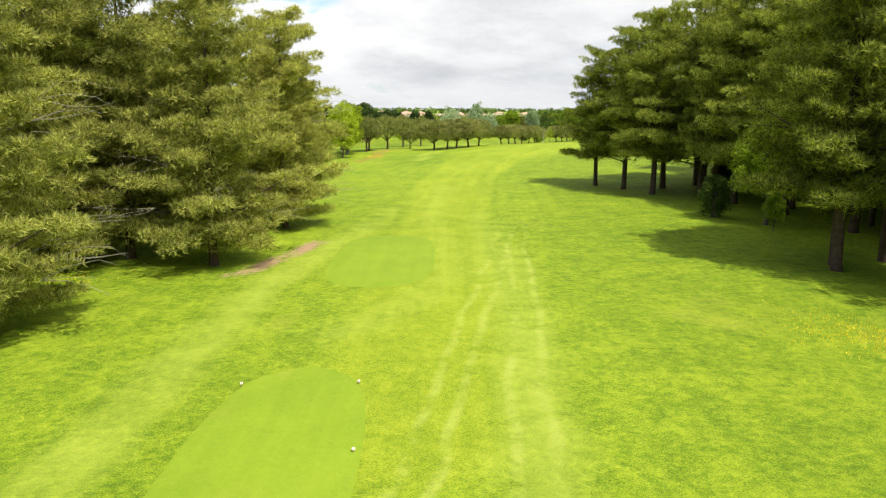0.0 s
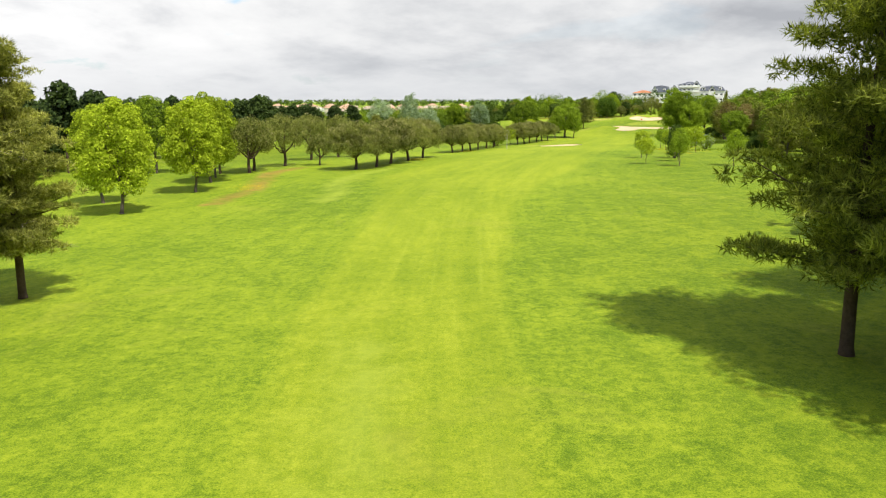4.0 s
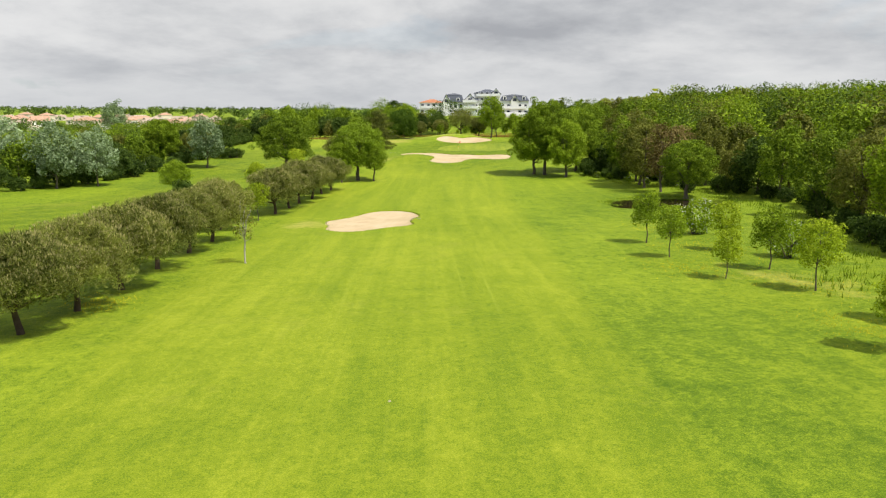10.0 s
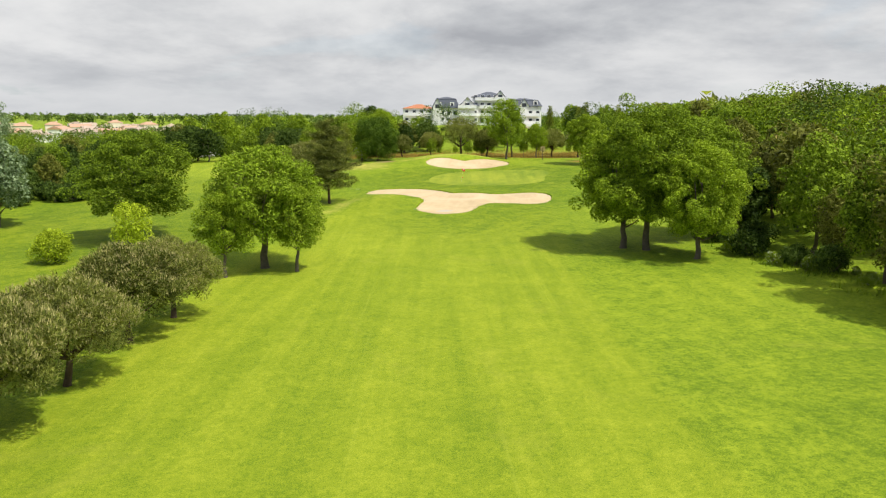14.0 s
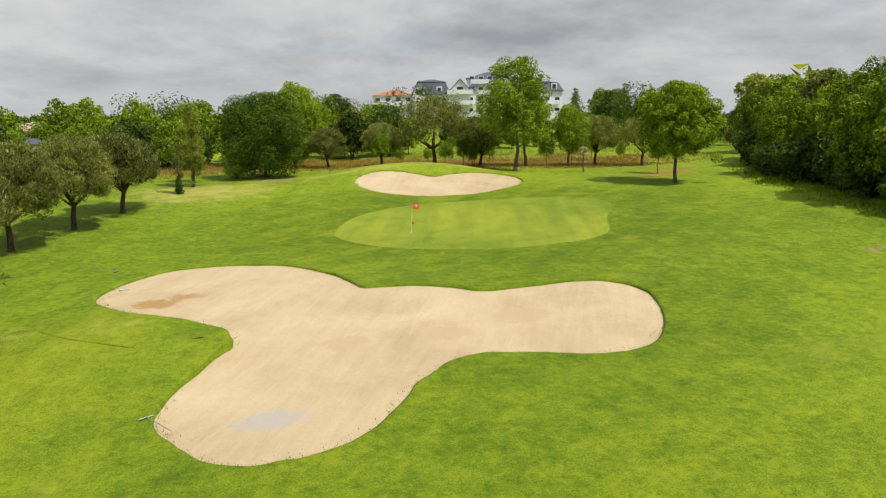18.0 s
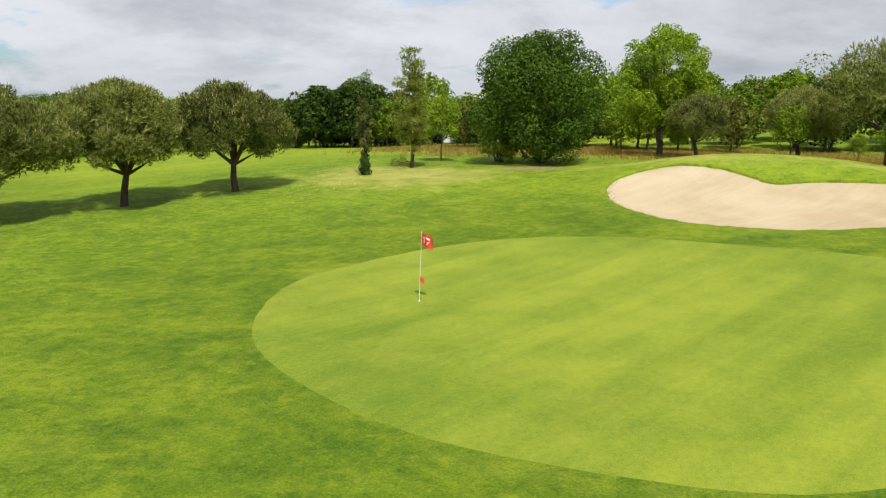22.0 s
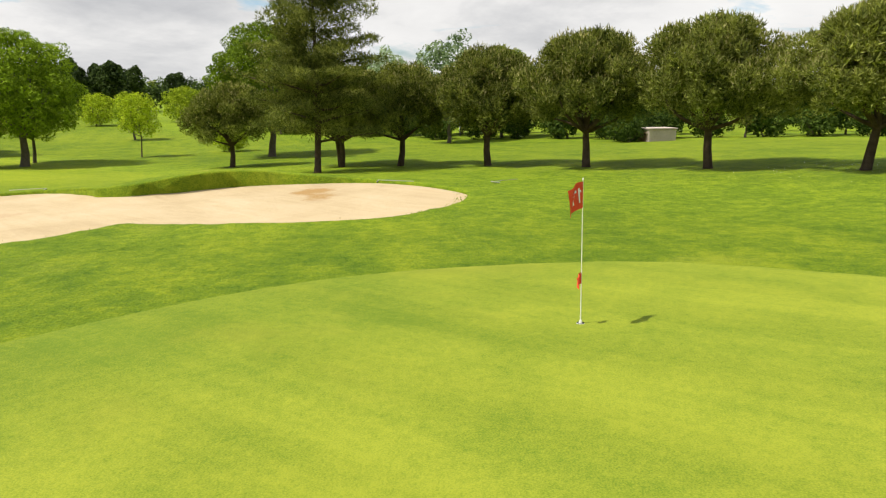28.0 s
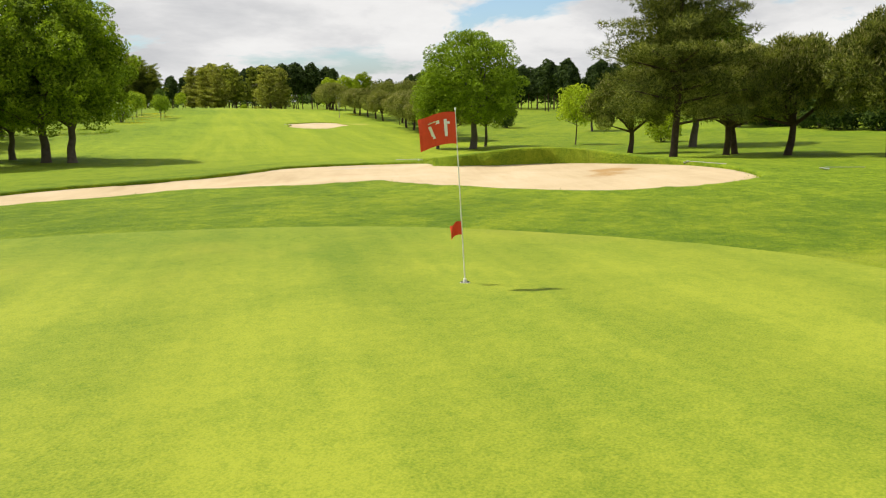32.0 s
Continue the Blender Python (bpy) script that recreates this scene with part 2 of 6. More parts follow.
    col = w.mix(w.ramp(dry, [(0.40, 0.0), (0.95, 1.0)]), col, w.mix(tuft, (0.26, 0.27, 0.035), (0.52, 0.44, 0.13)))
    meadow = w.math("ADD", zone("meadow"), w.math("MULTIPLY", w.math("SUBTRACT", mid, 0.5), 1.0))
    col = w.mix(w.ramp(meadow, [(0.35, 0.0), (0.75, 1.0)]), col, w.mix(w.ramp(w.noise(pos, 0.35, 6.0, 0.75, 0.5), [(0.36, 0.0), (0.66, 1.0)]), (0.150, 0.155, 0.018), (0.36, 0.225, 0.055)))
    soil = w.math("ADD", zone("soil"), w.math("MULTIPLY", w.math("SUBTRACT", tuft, 0.5), 0.9))
    col = w.mix(w.ramp(soil, [(0.40, 0.0), (0.70, 1.0)]), col, w.mix(tuft, (0.22, 0.13, 0.065), (0.42, 0.30, 0.17)))
    relief = w.math("ADD", w.math("MULTIPLY", tuft, 1.0), w.math("MULTIPLY", blade, 0.35))
    relief = w.math("ADD", relief, w.math("MULTIPLY", mid, 0.8))
    finish(w, col, 0.88, relief, 0.75, 0.12, spec=0.12)
    return m


M_GROUND = ground_material()


def sand_material():
    m, w = material("bunker_sand")
    pos = w.add("ShaderNodeNewGeometry").outputs["Position"]
    big = w.noise(pos, 0.22, 5.0, 0.6, 0.6)
    grit = w.noise(pos, 6.0, 5.0, 0.7)
    fine = w.noise(pos, 40.0, 3.0, 0.6)
    rake = w.noise(w.scaled(pos, 2.2, 0.25, 1, 35), 1.0, 4.0, 0.6, 0.8)
    f = w.math("ADD", w.math("MULTIPLY", big, 0.58), w.math("MULTIPLY", rake, 0.24))
    f = w.math("ADD", f, w.math("ADD", w.math("MULTIPLY", grit, 0.12), w.math("MULTIPLY", fine, 0.06)))
    col = w.ramp(f, [(0.34, (0.415, 0.312, 0.178)), (0.5, (0.500, 0.390, 0.236)), (0.66, (0.57, 0.455, 0.292))])
    ragged = w.math("MULTIPLY", w.math("SUBTRACT", w.noise(pos, 1.4, 5.0, 0.7, 0.5), 0.5), 1.1)
    for key, tone in (("stain", (0.34, 0.195, 0.062)), ("damp", (0.47, 0.345, 0.205)), ("wet", (0.40, 0.37, 0.33))):
        at = w.add("ShaderNodeAttribute", attribute_name=key, attribute_type="GEOMETRY").outputs["Fac"]
        col = w.mix(w.ramp(w.math("ADD", at, ragged), [(0.42, 0.0), (0.70, 0.8)]), col, tone)
    prints = w.noise(pos, 1.6, 5.0, 0.72, 0.8)
    finish(w, col, 0.95, w.math("ADD", w.math("ADD", grit, w.math("MULTIPLY", rake, 0.8)), w.math("MULTIPLY", prints, 1.8)), 0.5, 0.06, spec=0.1)
    return m


M_SAND = sand_material()


def plain(name, colour, rough=0.7, vary=0.25, scale=3.0, metal=0.0, spec=0.3, bump=0.2):
    m, w = material(name)
    pos = w.add("ShaderNodeNewGeometry").outputs["Position"]
    n1 = w.noise(pos, scale, 5.0, 0.65)
    n2 = w.noise(pos, scale * 9, 3.0, 0.6)
    f = w.math("ADD", w.math("MULTIPLY", n1, 0.7), w.math("MULTIPLY", n2, 0.3))
    col = w.ramp(f, [(0.25, tuple(c * (1 - vary) for c in colour)), (0.75, tuple(min(1, c * (1 + vary)) for c in colour))])
    finish(w, col, rough, n2 if bump else None, bump, 0.02, metal, spec=spec)
    return m


def foliage(name, dark, light, through_amount=0.3, tip=None):
    """Leaves: each blade its own tone, each tree a little its own."""
    m, w = material(name)
    geo = w.add("ShaderNodeNewGeometry")
    own = geo.outputs["Random Per Island"]
    tree = w.add("ShaderNodeObjectInfo").outputs["Random"]
    patch = w.ramp(w.noise(geo.outputs["Position"], 1.3, 3.0), [(0.3, 0.0), (0.7, 1.0)])
    f = w.math("ADD", w.math("MULTIPLY", own, 0.50), w.math("MULTIPLY", patch, 0.40))
    f = w.math("ADD", f, w.math("MULTIPLY", w.math("SUBTRACT", tree, 0.5), 0.25))
    stops = [(0.18, tuple(0.85 * c for c in dark)), (0.80, tuple(1.35 * c for c in light))]
    if tip:
        stops.append((0.98, tuple(1.2 * c for c in tip)))
    col = w.ramp(f, stops)
    finish(w, col, 0.7, through_light=(through_amount * 0.75, (1.1, 1.15, 0.5)), spec=0.08)
    return m


F_STONE = foliage("stone_pine_needles", (0.070, 0.092, 0.020), (0.300, 0.318, 0.075), 0.45, (0.46, 0.42, 0.15))
F_CANDLE = foliage("pine_shoots", (0.25, 0.24, 0.085), (0.46, 0.41, 0.18), 0.35)
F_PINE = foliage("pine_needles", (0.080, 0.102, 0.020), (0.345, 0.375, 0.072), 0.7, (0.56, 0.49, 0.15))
# pine needles darkened as if shaded: the shade is in the colour
F_SHADEPINE = foliage("shaded_pine_needles", (0.018, 0.034, 0.010), (0.060, 0.090, 0.022), 0.3)
# olive needles with the sunlight already put into their colour
F_DRYPINE_LIT = foliage("sunlit_pine_needles", (0.125, 0.142, 0.028), (0.44, 0.435, 0.105), 0.5, (0.60, 0.53, 0.19))
F_OAK = foliage("oak_leaves", (0.065, 0.110, 0.008), (0.21, 0.295, 0.018), 0.28)
F_BRIGHT = foliage("young_ash_leaves", (0.10, 0.165, 0.010), (0.29, 0.38, 0.025), 0.5)
F_YELLOW = foliage("yellow_green_leaves", (0.17, 0.240, 0.011), (0.385, 0.455, 0.030), 0.5)
F_SILVER = foliage("silver_poplar_leaves", (0.11, 0.17, 0.07), (0.34, 0.42, 0.25), 0.4)
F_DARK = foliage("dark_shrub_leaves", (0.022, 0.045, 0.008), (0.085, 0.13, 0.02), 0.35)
F_OLIVE = foliage("olive_wood_leaves", (0.070, 0.082, 0.014), (0.195, 0.205, 0.038), 0.4, (0.27, 0.20, 0.07))
F_THICKET = foliage("thicket_leaves", (0.030, 0.060, 0.008), (0.10, 0.165, 0.014), 0.4)
F_BLOSSOM = foliage("hawthorn_blossom", (0.40, 0.42, 0.34), (0.75, 0.76, 0.68), 0.3)
F_RUSSET = foliage("russet_twigs", (0.10, 0.075, 0.025), (0.25, 0.19, 0.07), 0.3)
F_MEADOW = foliage("meadow_grass_blades", (0.20, 0.17, 0.030), (0.40, 0.25, 0.07), 0.35)
F_STRAW = foliage("straw_shoots", (0.26, 0.20, 0.08), (0.46, 0.38, 0.20), 0.3)
F_IVY = foliage("ivy_leaves", (0.020, 0.042, 0.008), (0.070, 0.11, 0.018), 0.25)
M_BARK = plain("pine_bark", (0.085, 0.060, 0.042), 0.95, 0.5, 4.0, spec=0.1, bump=0.8)
M_BARK2 = plain("grey_bark", (0.12, 0.10, 0.075), 0.95, 0.45, 4.0, spec=0.1, bump=0.8)
M_BIRCH = plain("pale_bark", (0.40, 0.37, 0.31), 0.9, 0.35, 3.0, spec=0.1, bump=0.5)
M_TWIG = plain("dead_twig_bark", (0.27, 0.24, 0.19), 0.95, 0.4, 5.0, spec=0.1, bump=0.3)
M_WHITE = plain("white_render", (0.78, 0.77, 0.74), 0.85, 0.06, 0.8)
M_CREAM = plain("cream_render", (0.66, 0.58, 0.46), 0.9, 0.12, 0.5)
M_SLATE = plain("slate_roof", (0.085, 0.095, 0.12), 0.55, 0.3, 1.5)
M_TILE = plain("clay_roof_tiles", (0.42, 0.17, 0.085), 0.85, 0.3, 1.2)
M_TILE2 = plain("weathered_roof_tiles", (0.46, 0.28, 0.19), 0.9, 0.3, 1.0)
M_GLASS = plain("dark_window_glass", (0.03, 0.035, 0.045), 0.08, 0.2, 0.5, spec=0.6, bump=0)
M_RAIL = plain("white_railing", (0.75, 0.75, 0.75), 0.5, 0.05, 1.0, bump=0)
M_POLE = plain("flagstick_paint", (0.78, 0.77, 0.70), 0.4, 0.08, 6.0, bump=0)
M_RED = plain("flag_cloth", (0.72, 0.075, 0.03), 0.85, 0.15, 8.0)
M_PRINT = plain("white_print", (0.80, 0.78, 0.74), 0.85, 0.05, 8.0, bump=0)
M_HOLE = plain("cup_liner", (0.5, 0.5, 0.48), 0.5, 0.1, 8.0, bump=0)
M_CONCRETE = plain("hut_concrete", (0.46, 0.39, 0.33), 0.9, 0.2, 1.2, bump=0.4)
M_DOOR = plain("hut_door", (0.34, 0.20, 0.16), 0.7, 0.2, 2.0)
M_RAKE = plain("rake_plastic", (0.05, 0.05, 0.05), 0.5, 0.2, 8.0)
M_STEEL = plain("grey_steel", (0.45, 0.46, 0.47), 0.4, 0.1, 5.0, metal=0.8)


def water_material():
    m, w = material("pond_water")
    pos = w.add("ShaderNodeNewGeometry").outputs["Position"]
    finish(w, w.ramp(w.noise(pos, 0.2), [(0.3, (0.018, 0.013, 0.006)), (0.7, (0.035, 0.025, 0.012))]), 0.06, w.noise(pos, 3.0, 4.0), 0.08, 0.02, spec=0.5)
    return m


M_WATER = water_material()

# ---- the lie of the land ----
AXIS = [(0, 20, 0), (0, 60, 0), (2, 100, 0), (8, 140, -12), (24, 180, -24), (42, 220, -24), (60, 260, -24), (78, 300, -24), (98, 335, -24), (116, 372, -24)]
SIDES = [(0.72, 0.46), (0.27, 0.82), (-0.26, 0.81), (-0.03, 1.12), (0.49, 1.24), (-0.21, 0.43), (-0.71, 0.43), (-0.92, -0.44), (0.14, 0.04), (2.31, 2.63)]
SWELLS = [(105, 346, -0.39, 11), (95, 333, 0.50, 11), (109, 329, -0.18, 11), (110, 365, -0.21, 11), (124, 362, -0.39, 11), (86, 352, -0.26, 11),
          (121, 345, -0.30, 11), (98, 352, -0.73, 11), (95.5, 336.2, -0.18, 5), (86.4, 330.8, 0.62, 3.2), (106, 325, -0.28, 6.0), (113, 372.5, 1.15, 4.2), (120, 371.5, 0.95, 3.8)]
RISES = [(168, 480, 8.4, 38), (300, 330, 8.0, 95), (230, 190, 3.0, 60)]
HILLS = list(SWELLS)
for (ax, ay, turn_), (h_left, h_right) in zip(AXIS, SIDES):
    c_, s_ = math.cos(radians(turn_)), math.sin(radians(turn_))
    HILLS += [(ax - 26 * c_, ay - 26 * s_, h_left, 34), (ax + 26 * c_, ay + 26 * s_, h_right, 34)]


def land(x, y):
    """Height of the ground, for numbers or arrays."""
    z = -1.5 + 0 * x
    for hx, hy, h, s in HILLS:
        z = z + h * np.exp(-((x - hx) ** 2 + (y - hy) ** 2) / (2 * s * s))
    away = 1e9 + 0 * x
    for (ax, ay, _), (bx, by, _) in zip(AXIS, AXIS[1:]):
        t = np.clip(((x - ax) * (bx - ax) + (y - ay) * (by - ay)) / ((bx - ax) ** 2 + (by - ay) ** 2), 0, 1)
        away = np.minimum(away, np.hypot(x - ax - t * (bx - ax), y - ay - t * (by - ay)))
    k = np.clip((away - 24) / 40, 0, 1)
    k = k * k * (3 - 2 * k)
    for hx, hy, h, s in RISES:
        z = z + k * h * np.exp(-((x - hx) ** 2 + (y - hy) ** 2) / (2 * s * s))
    return z


class Shape:
    """A closed outline round a centre, its radius gliding between given bearings."""

    def __init__(self, cx, cy, stops, blur=5.0):
        self.cx, self.cy = cx, cy
        a = np.array([p[0] for p in stops], float)
        r = np.array([p[1] for p in stops], float)
        aa = np.concatenate([a - 360, a, a + 360])
        rr = np.tile(r, 3)
        self.fine = np.arange(0, 360, 1.0)
        raw = np.interp(self.fine, aa, rr)
        k = np.exp(-np.arange(-18, 19) ** 2 / (2 * blur ** 2))
        self.r = np.convolve(np.concatenate([raw[-18:], raw, raw[:18]]), k / k.sum(), "valid")

    def radius(self, deg):
        return np.interp(np.mod(deg, 360), np.append(self.fine, 360), np.append(self.r, self.r[0]))

    def outside(self, x, y):
        """How far beyond the outline, along the ray from the centre."""
        dx, dy = x - self.cx, y - self.cy
        return np.hypot(dx, dy) - self.radius(np.degrees(np.arctan2(dy, dx)))

    def ring(self, n, scale=1.0, grow=0.0):
        """n places evenly along the outline, drawn in by scale or pushed out square to it."""
        a = np.radians(np.linspace(0, 360, 2161))
        r = self.radius(np.degrees(a))
        x, y = r * np.cos(a), r * np.sin(a)
        run = np.concatenate([[0], np.cumsum(np.hypot(np.diff(x), np.diff(y)))])
        at = np.linspace(0, run[-1], n, endpoint=False)
        x, y = np.interp(at, run, x), np.interp(at, run, y)
        tx, ty = np.roll(x, -2) - np.roll(x, 2), np.roll(y, -2) - np.roll(y, 2)
        long = np.hypot(tx, ty)
        return self.cx + x * scale + grow * ty / long, self.cy + y * scale - grow * tx / long

    def clear_of(self, x, y):
        """True distance beyond the outline; below zero inside."""
        rx, ry = self.ring(160)
        d = np.full(x.shape, 1e9)
        for a, b in zip(rx, ry):
            d = np.minimum(d, np.hypot(x - a, y - b))
        return np.where(self.outside(x, y) < 0, -d, d)


BUNKERS = [
    (Shape(48.3, 247.6, [(17, 6.5), (48, 8.7), (66, 8.5), (80, 6.6), (92, 4.8), (118, 3.8), (146, 4.2), (165, 5.3), (185, 5.8), (207, 6.9), (217, 9.0), (227, 10.4), (237, 11.0), (246, 10.4), (256, 8.7), (268, 8.1), (279, 8.1), (289, 7.4), (300, 5.4), (323, 4.7), (348, 5.3)], 3.5),
     "pale sand fairway bunker with a kidney outline cut in mown grass"),
    (Shape(94, 328, [(1, 16.8), (8, 16.2), (13, 14.5), (14, 11.4), (19, 9.4), (34, 8.8), (47, 7.9), (59, 7.1), (73, 10.5), (84, 13.5), (97, 15.0), (108, 15.5), (121, 14.3), (132, 13.0), (141, 10.4), (152, 7.7), (154, 5.5), (162, 3.9),
                     (183, 3.6), (203, 5.5), (212, 7.5), (219, 9.0), (227, 9.7), (237, 10.5), (245, 10.6), (253, 10.1), (262, 9.3), (270, 8.1), (284, 6.5), (304, 6.0), (319, 7.0), (323, 9.2), (325, 11.5), (332, 13.5), (340, 14.5), (352, 15.9)], 2.0),
     "large three-armed sand bunker in front of the green"),
    (Shape(115.3, 363.4, [(10, 10.0), (30, 11.1), (36, 6.2), (78, 3.0), (111, 5.8), (118, 8.4), (144, 8.9), (170, 7.0), (205, 5.3), (262, 4.5), (324, 5.6)], 9.0),
     "pale sand bunker with a scalloped edge behind the green"),
]
GREEN = Shape(111.5, 347, [(1, 11.7), (11, 13.7), (21, 14.0), (31, 13.0), (49, 10.8), (73, 9.8), (100, 10.0), (119, 10.7), (135, 11.0), (156, 11.2), (172, 11.4), (191, 10.4), (207, 9.8), (220, 9.2), (235, 8.7), (252, 8.6), (267, 8.5), (281, 8.7), (296, 9.3), (311, 9.4), (330, 9.0), (346, 9.6)])


def oblong(cx, cy, half_x, half_y, power=3.2):
    """A tee's outline: a rounded oblong."""
    out = []
    for deg in range(0, 360, 10):
        c, s_ = abs(math.cos(radians(deg))), abs(math.sin(radians(deg)))
        out.append((deg, ((c / half_x) ** power + (s_ / half_y) ** power) ** (-1 / power)))
    return Shape(cx, cy, out, 2.0)


TEES = [oblong(-4.7, 14.6, 2.5, 10.8), oblong(-3.6, 44.8, 3.1, 7.9)]


def near_line(x, y, pts):
    """Distance to a line of points."""
    best = np.full(np.shape(x), 1e9)
    for (ax, ay), (bx, by) in zip(pts, pts[1:]):
        t = np.clip(((x - ax) * (bx - ax) + (y - ay) * (by - ay)) / ((bx - ax) ** 2 + (by - ay) ** 2), 0, 1)
        best = np.minimum(best, np.hypot(x - ax - t * (bx - ax), y - ay - t * (by - ay)))
    return best


def soft_step(d, width):
    return np.clip(0.5 - d / width, 0, 1)


# ---- mesh helpers ----
def build(name, verts, quads, mat, parent=None, smooth=False, tris=None):
    verts = np.asarray(verts, np.float32)
    me = bpy.data.meshes.new(name)
    faces = [tuple(q) for q in np.asarray(quads).tolist()] if len(quads) else []
    if tris is not None and len(tris):
        faces += [tuple(q) for q in np.asarray(tris).tolist()]
    me.from_pydata(verts.tolist(), [], faces)
    if mat:
        me.materials.append(mat)
    if smooth:
        me.polygons.foreach_set("use_smooth", np.ones(len(me.polygons), bool))
    me.update()
    ob = new(name, me)
    ob.parent = parent
    return ob


def part(name, bm, mat, parent, label=""):
    me = bpy.data.meshes.new(name)
    bm.to_mesh(me)
    bm.free()
    me.materials.append(mat)
    ob = new(name, me)
    ob.parent = parent
    if label:
        ob["label"] = label
    return ob


def empty(name, x, y, z, turn=0.0, label="", category="", group="", kind=""):
    ob = new(name)
    ob.matrix_basis = pose(x, y, z, 0, 0, turn)
    return tagged(ob, label, category, group, kind)


def box_bm(sx, sy, sz, x=0, y=0, z=0, bevel=0.0):
    bm = bmesh.new()
    bmesh.ops.create_cube(bm, size=1.0, matrix=Matrix.Translation((x, y, z)) @ Matrix.Diagonal((sx, sy, sz, 1)))
    if bevel:
        bmesh.ops.bevel(bm, geom=bm.edges[:], offset=bevel, segments=1, affect="EDGES")
    return bm


def rod_bm(r1, r2, length, x=0, y=0, z=0, seg=8):
    bm = bmesh.new()
    bmesh.ops.create_cone(bm, cap_ends=True, segments=seg, radius1=r1, radius2=r2, depth=length, matrix=Matrix.Translation((x, y, z + length / 2)))
    return bm


# ---- ground ----
def spaced(lo, hi, step, far, growth=1.18):
    mid = list(np.arange(lo, hi + 0.01, step))
    out, d, p = [], step, hi
    while p < far:
        d *= growth
        p += d
        out.append(p)
    low, d, p = [], step, lo
    while p > -far:
        d *= growth
        p -= d
        low.append(p)
    return np.array(low[::-1] + mid + out)


POND = Shape(86.3, 243.6, [(0, 9), (60, 5.5), (120, 5.5), (180, 5.6), (230, 5.0), (300, 7.0)])


# the run of the hole, smoothed: along it the mowers go
RUN_Y = np.arange(-80.0, 461.0)
RUN_X = np.interp(RUN_Y, [-20, 20, 60, 95, 128, 150, 182, 212, 259, 298, 335, 400], [0, 0, 0, 2, 7, 12, 26, 38, 57, 75, 92, 122])
RUN_X = np.convolve(np.pad(RUN_X, 30, "edge"), np.exp(-np.arange(-30, 31) ** 2 / 200) / np.exp(-np.arange(-30, 31) ** 2 / 200).sum(), "valid")


def zones(x, y):
    """Where the sheet is mown, dry, meadow or bare."""
    course = [(-1, 20), (0, 60), (1.5, 95), (7, 128), (12, 150), (25, 182), (37.5, 214), (57, 259), (75, 298), (92, 322)]
    along = near_line(x, y, course)
    half = np.interp(y, [0, 60, 105, 128, 142, 155, 182, 230, 300, 345], [3.0, 3.5, 5.0, 6.5, 9.0, 12.0, 11.0, 14.0, 15.0, 13.0])
    fair = soft_step(along - half, 3.0)
    apron_shade = soft_step(GREEN.outside(x, y) - 8.0, 8.0)
    # dimmer approach to the green: cloud shade put into the turf colour
    apron_shade = np.maximum(apron_shade, 0.8 * soft_step(near_line(x, y, [(92, 316), (100, 326), (113, 342), (124, 350)]) - 12, 14.0))
    fair = fair * (1 - apron_shade)
    other = near_line(x, y, [(-30, 205), (0, 245), (28, 275), (45, 312), (62, 352), (80, 400), (100, 450)])
    fair = np.maximum(fair, soft_step(other - 12, 4.0))
    dry = 0.78 * soft_step(np.hypot((x - 94.5) / 1.35, y - 370) - 6, 7) + 0.75 * soft_step(near_line(x, y, [(71, 323), (76, 326), (82, 332.5)]) - 1.6, 5)
    dry = np.maximum(dry, 0.5 * soft_step(np.hypot(x - 86.5, y - 330.5) - 2, 4))
    dry = np.maximum(dry, 0.7 * soft_step(np.hypot(x - 40, (y - 247) / 1.5) - 3, 5))
    dry = np.maximum(dry, 0.55 * soft_step(np.hypot(x - 62, (y - 200) / 2.2) - 4, 6))
    dry = np.maximum(dry, 0.6 * soft_step(np.hypot(x - 17, y - 29) - 1, 4))
    dry = np.maximum(dry, 0.75 * soft_step(near_line(x, y, [(106, 373), (114, 371.5), (124, 370.5)]) - 1.4, 3.0))
    pale = np.interp(y, [45, 75], [0.85, 0.35]) * soft_step(near_line(x, y, [(-9.8, 6), (-9.8, 18), (-9.6, 27), (-9.2, 38), (-6.8, 52), (-3.4, 72), (-1.0, 96)]) - 1.2, 2.6)
    pale = np.maximum(pale, np.interp(y, [45, 75], [0.75, 0.3]) * soft_step(near_line(x, y, [(2.6, 6), (2.8, 20), (3.4, 30), (3.8, 42), (3.2, 60), (2.0, 84)]) - 1.3, 2.4))
    pale = np.maximum(pale, 0.5 * soft_step(near_line(x, y, [(-4.6, 29), (-1.4, 34), (0.6, 40), (-1.0, 60), (0.0, 90)]) - 1.8, 3.0))
    pale = np.maximum(pale, 0.65 * soft_step(near_line(x, y, [(-4.5, 136), (-3.2, 142), (-4.2, 150), (-2.6, 159), (3.0, 168)]) - 1.6, 2.6))
    mead = 0.8 * soft_step(near_line(x, y, [(92, 404), (106, 403), (130, 398), (146, 388)]) - 15, 16)
    mead = np.maximum(mead, 0.75 * soft_step(near_line(x, y, [(140, 362), (148, 368)]) - 3, 6))
    mead = np.maximum(mead, 1.0 * soft_step(near_line(x, y, [(-16, 138), (-13.5, 150), (-14.5, 168), (-11, 177)]) - 1.2, 4.5))
    soil = soft_step(near_line(x, y, [(-11.5, 39.5), (-9.8, 45), (-8.3, 51)]) - 0.7, 1.6)
    soil = np.maximum(soil, 0.75 * soft_step(np.hypot(x + 21, y - 35.6) - 0.8, 2.5))
    soil = np.maximum(soil, 0.9 * soft_step(near_line(x, y, [(127.4, 328.2), (132, 326.2), (140, 322.4)]) - 0.5, 1.4))
    soil = np.maximum(soil, 0.65 * soft_step(np.hypot((x - 102) / 1.8, y - 374) - 1.8, 2.0))
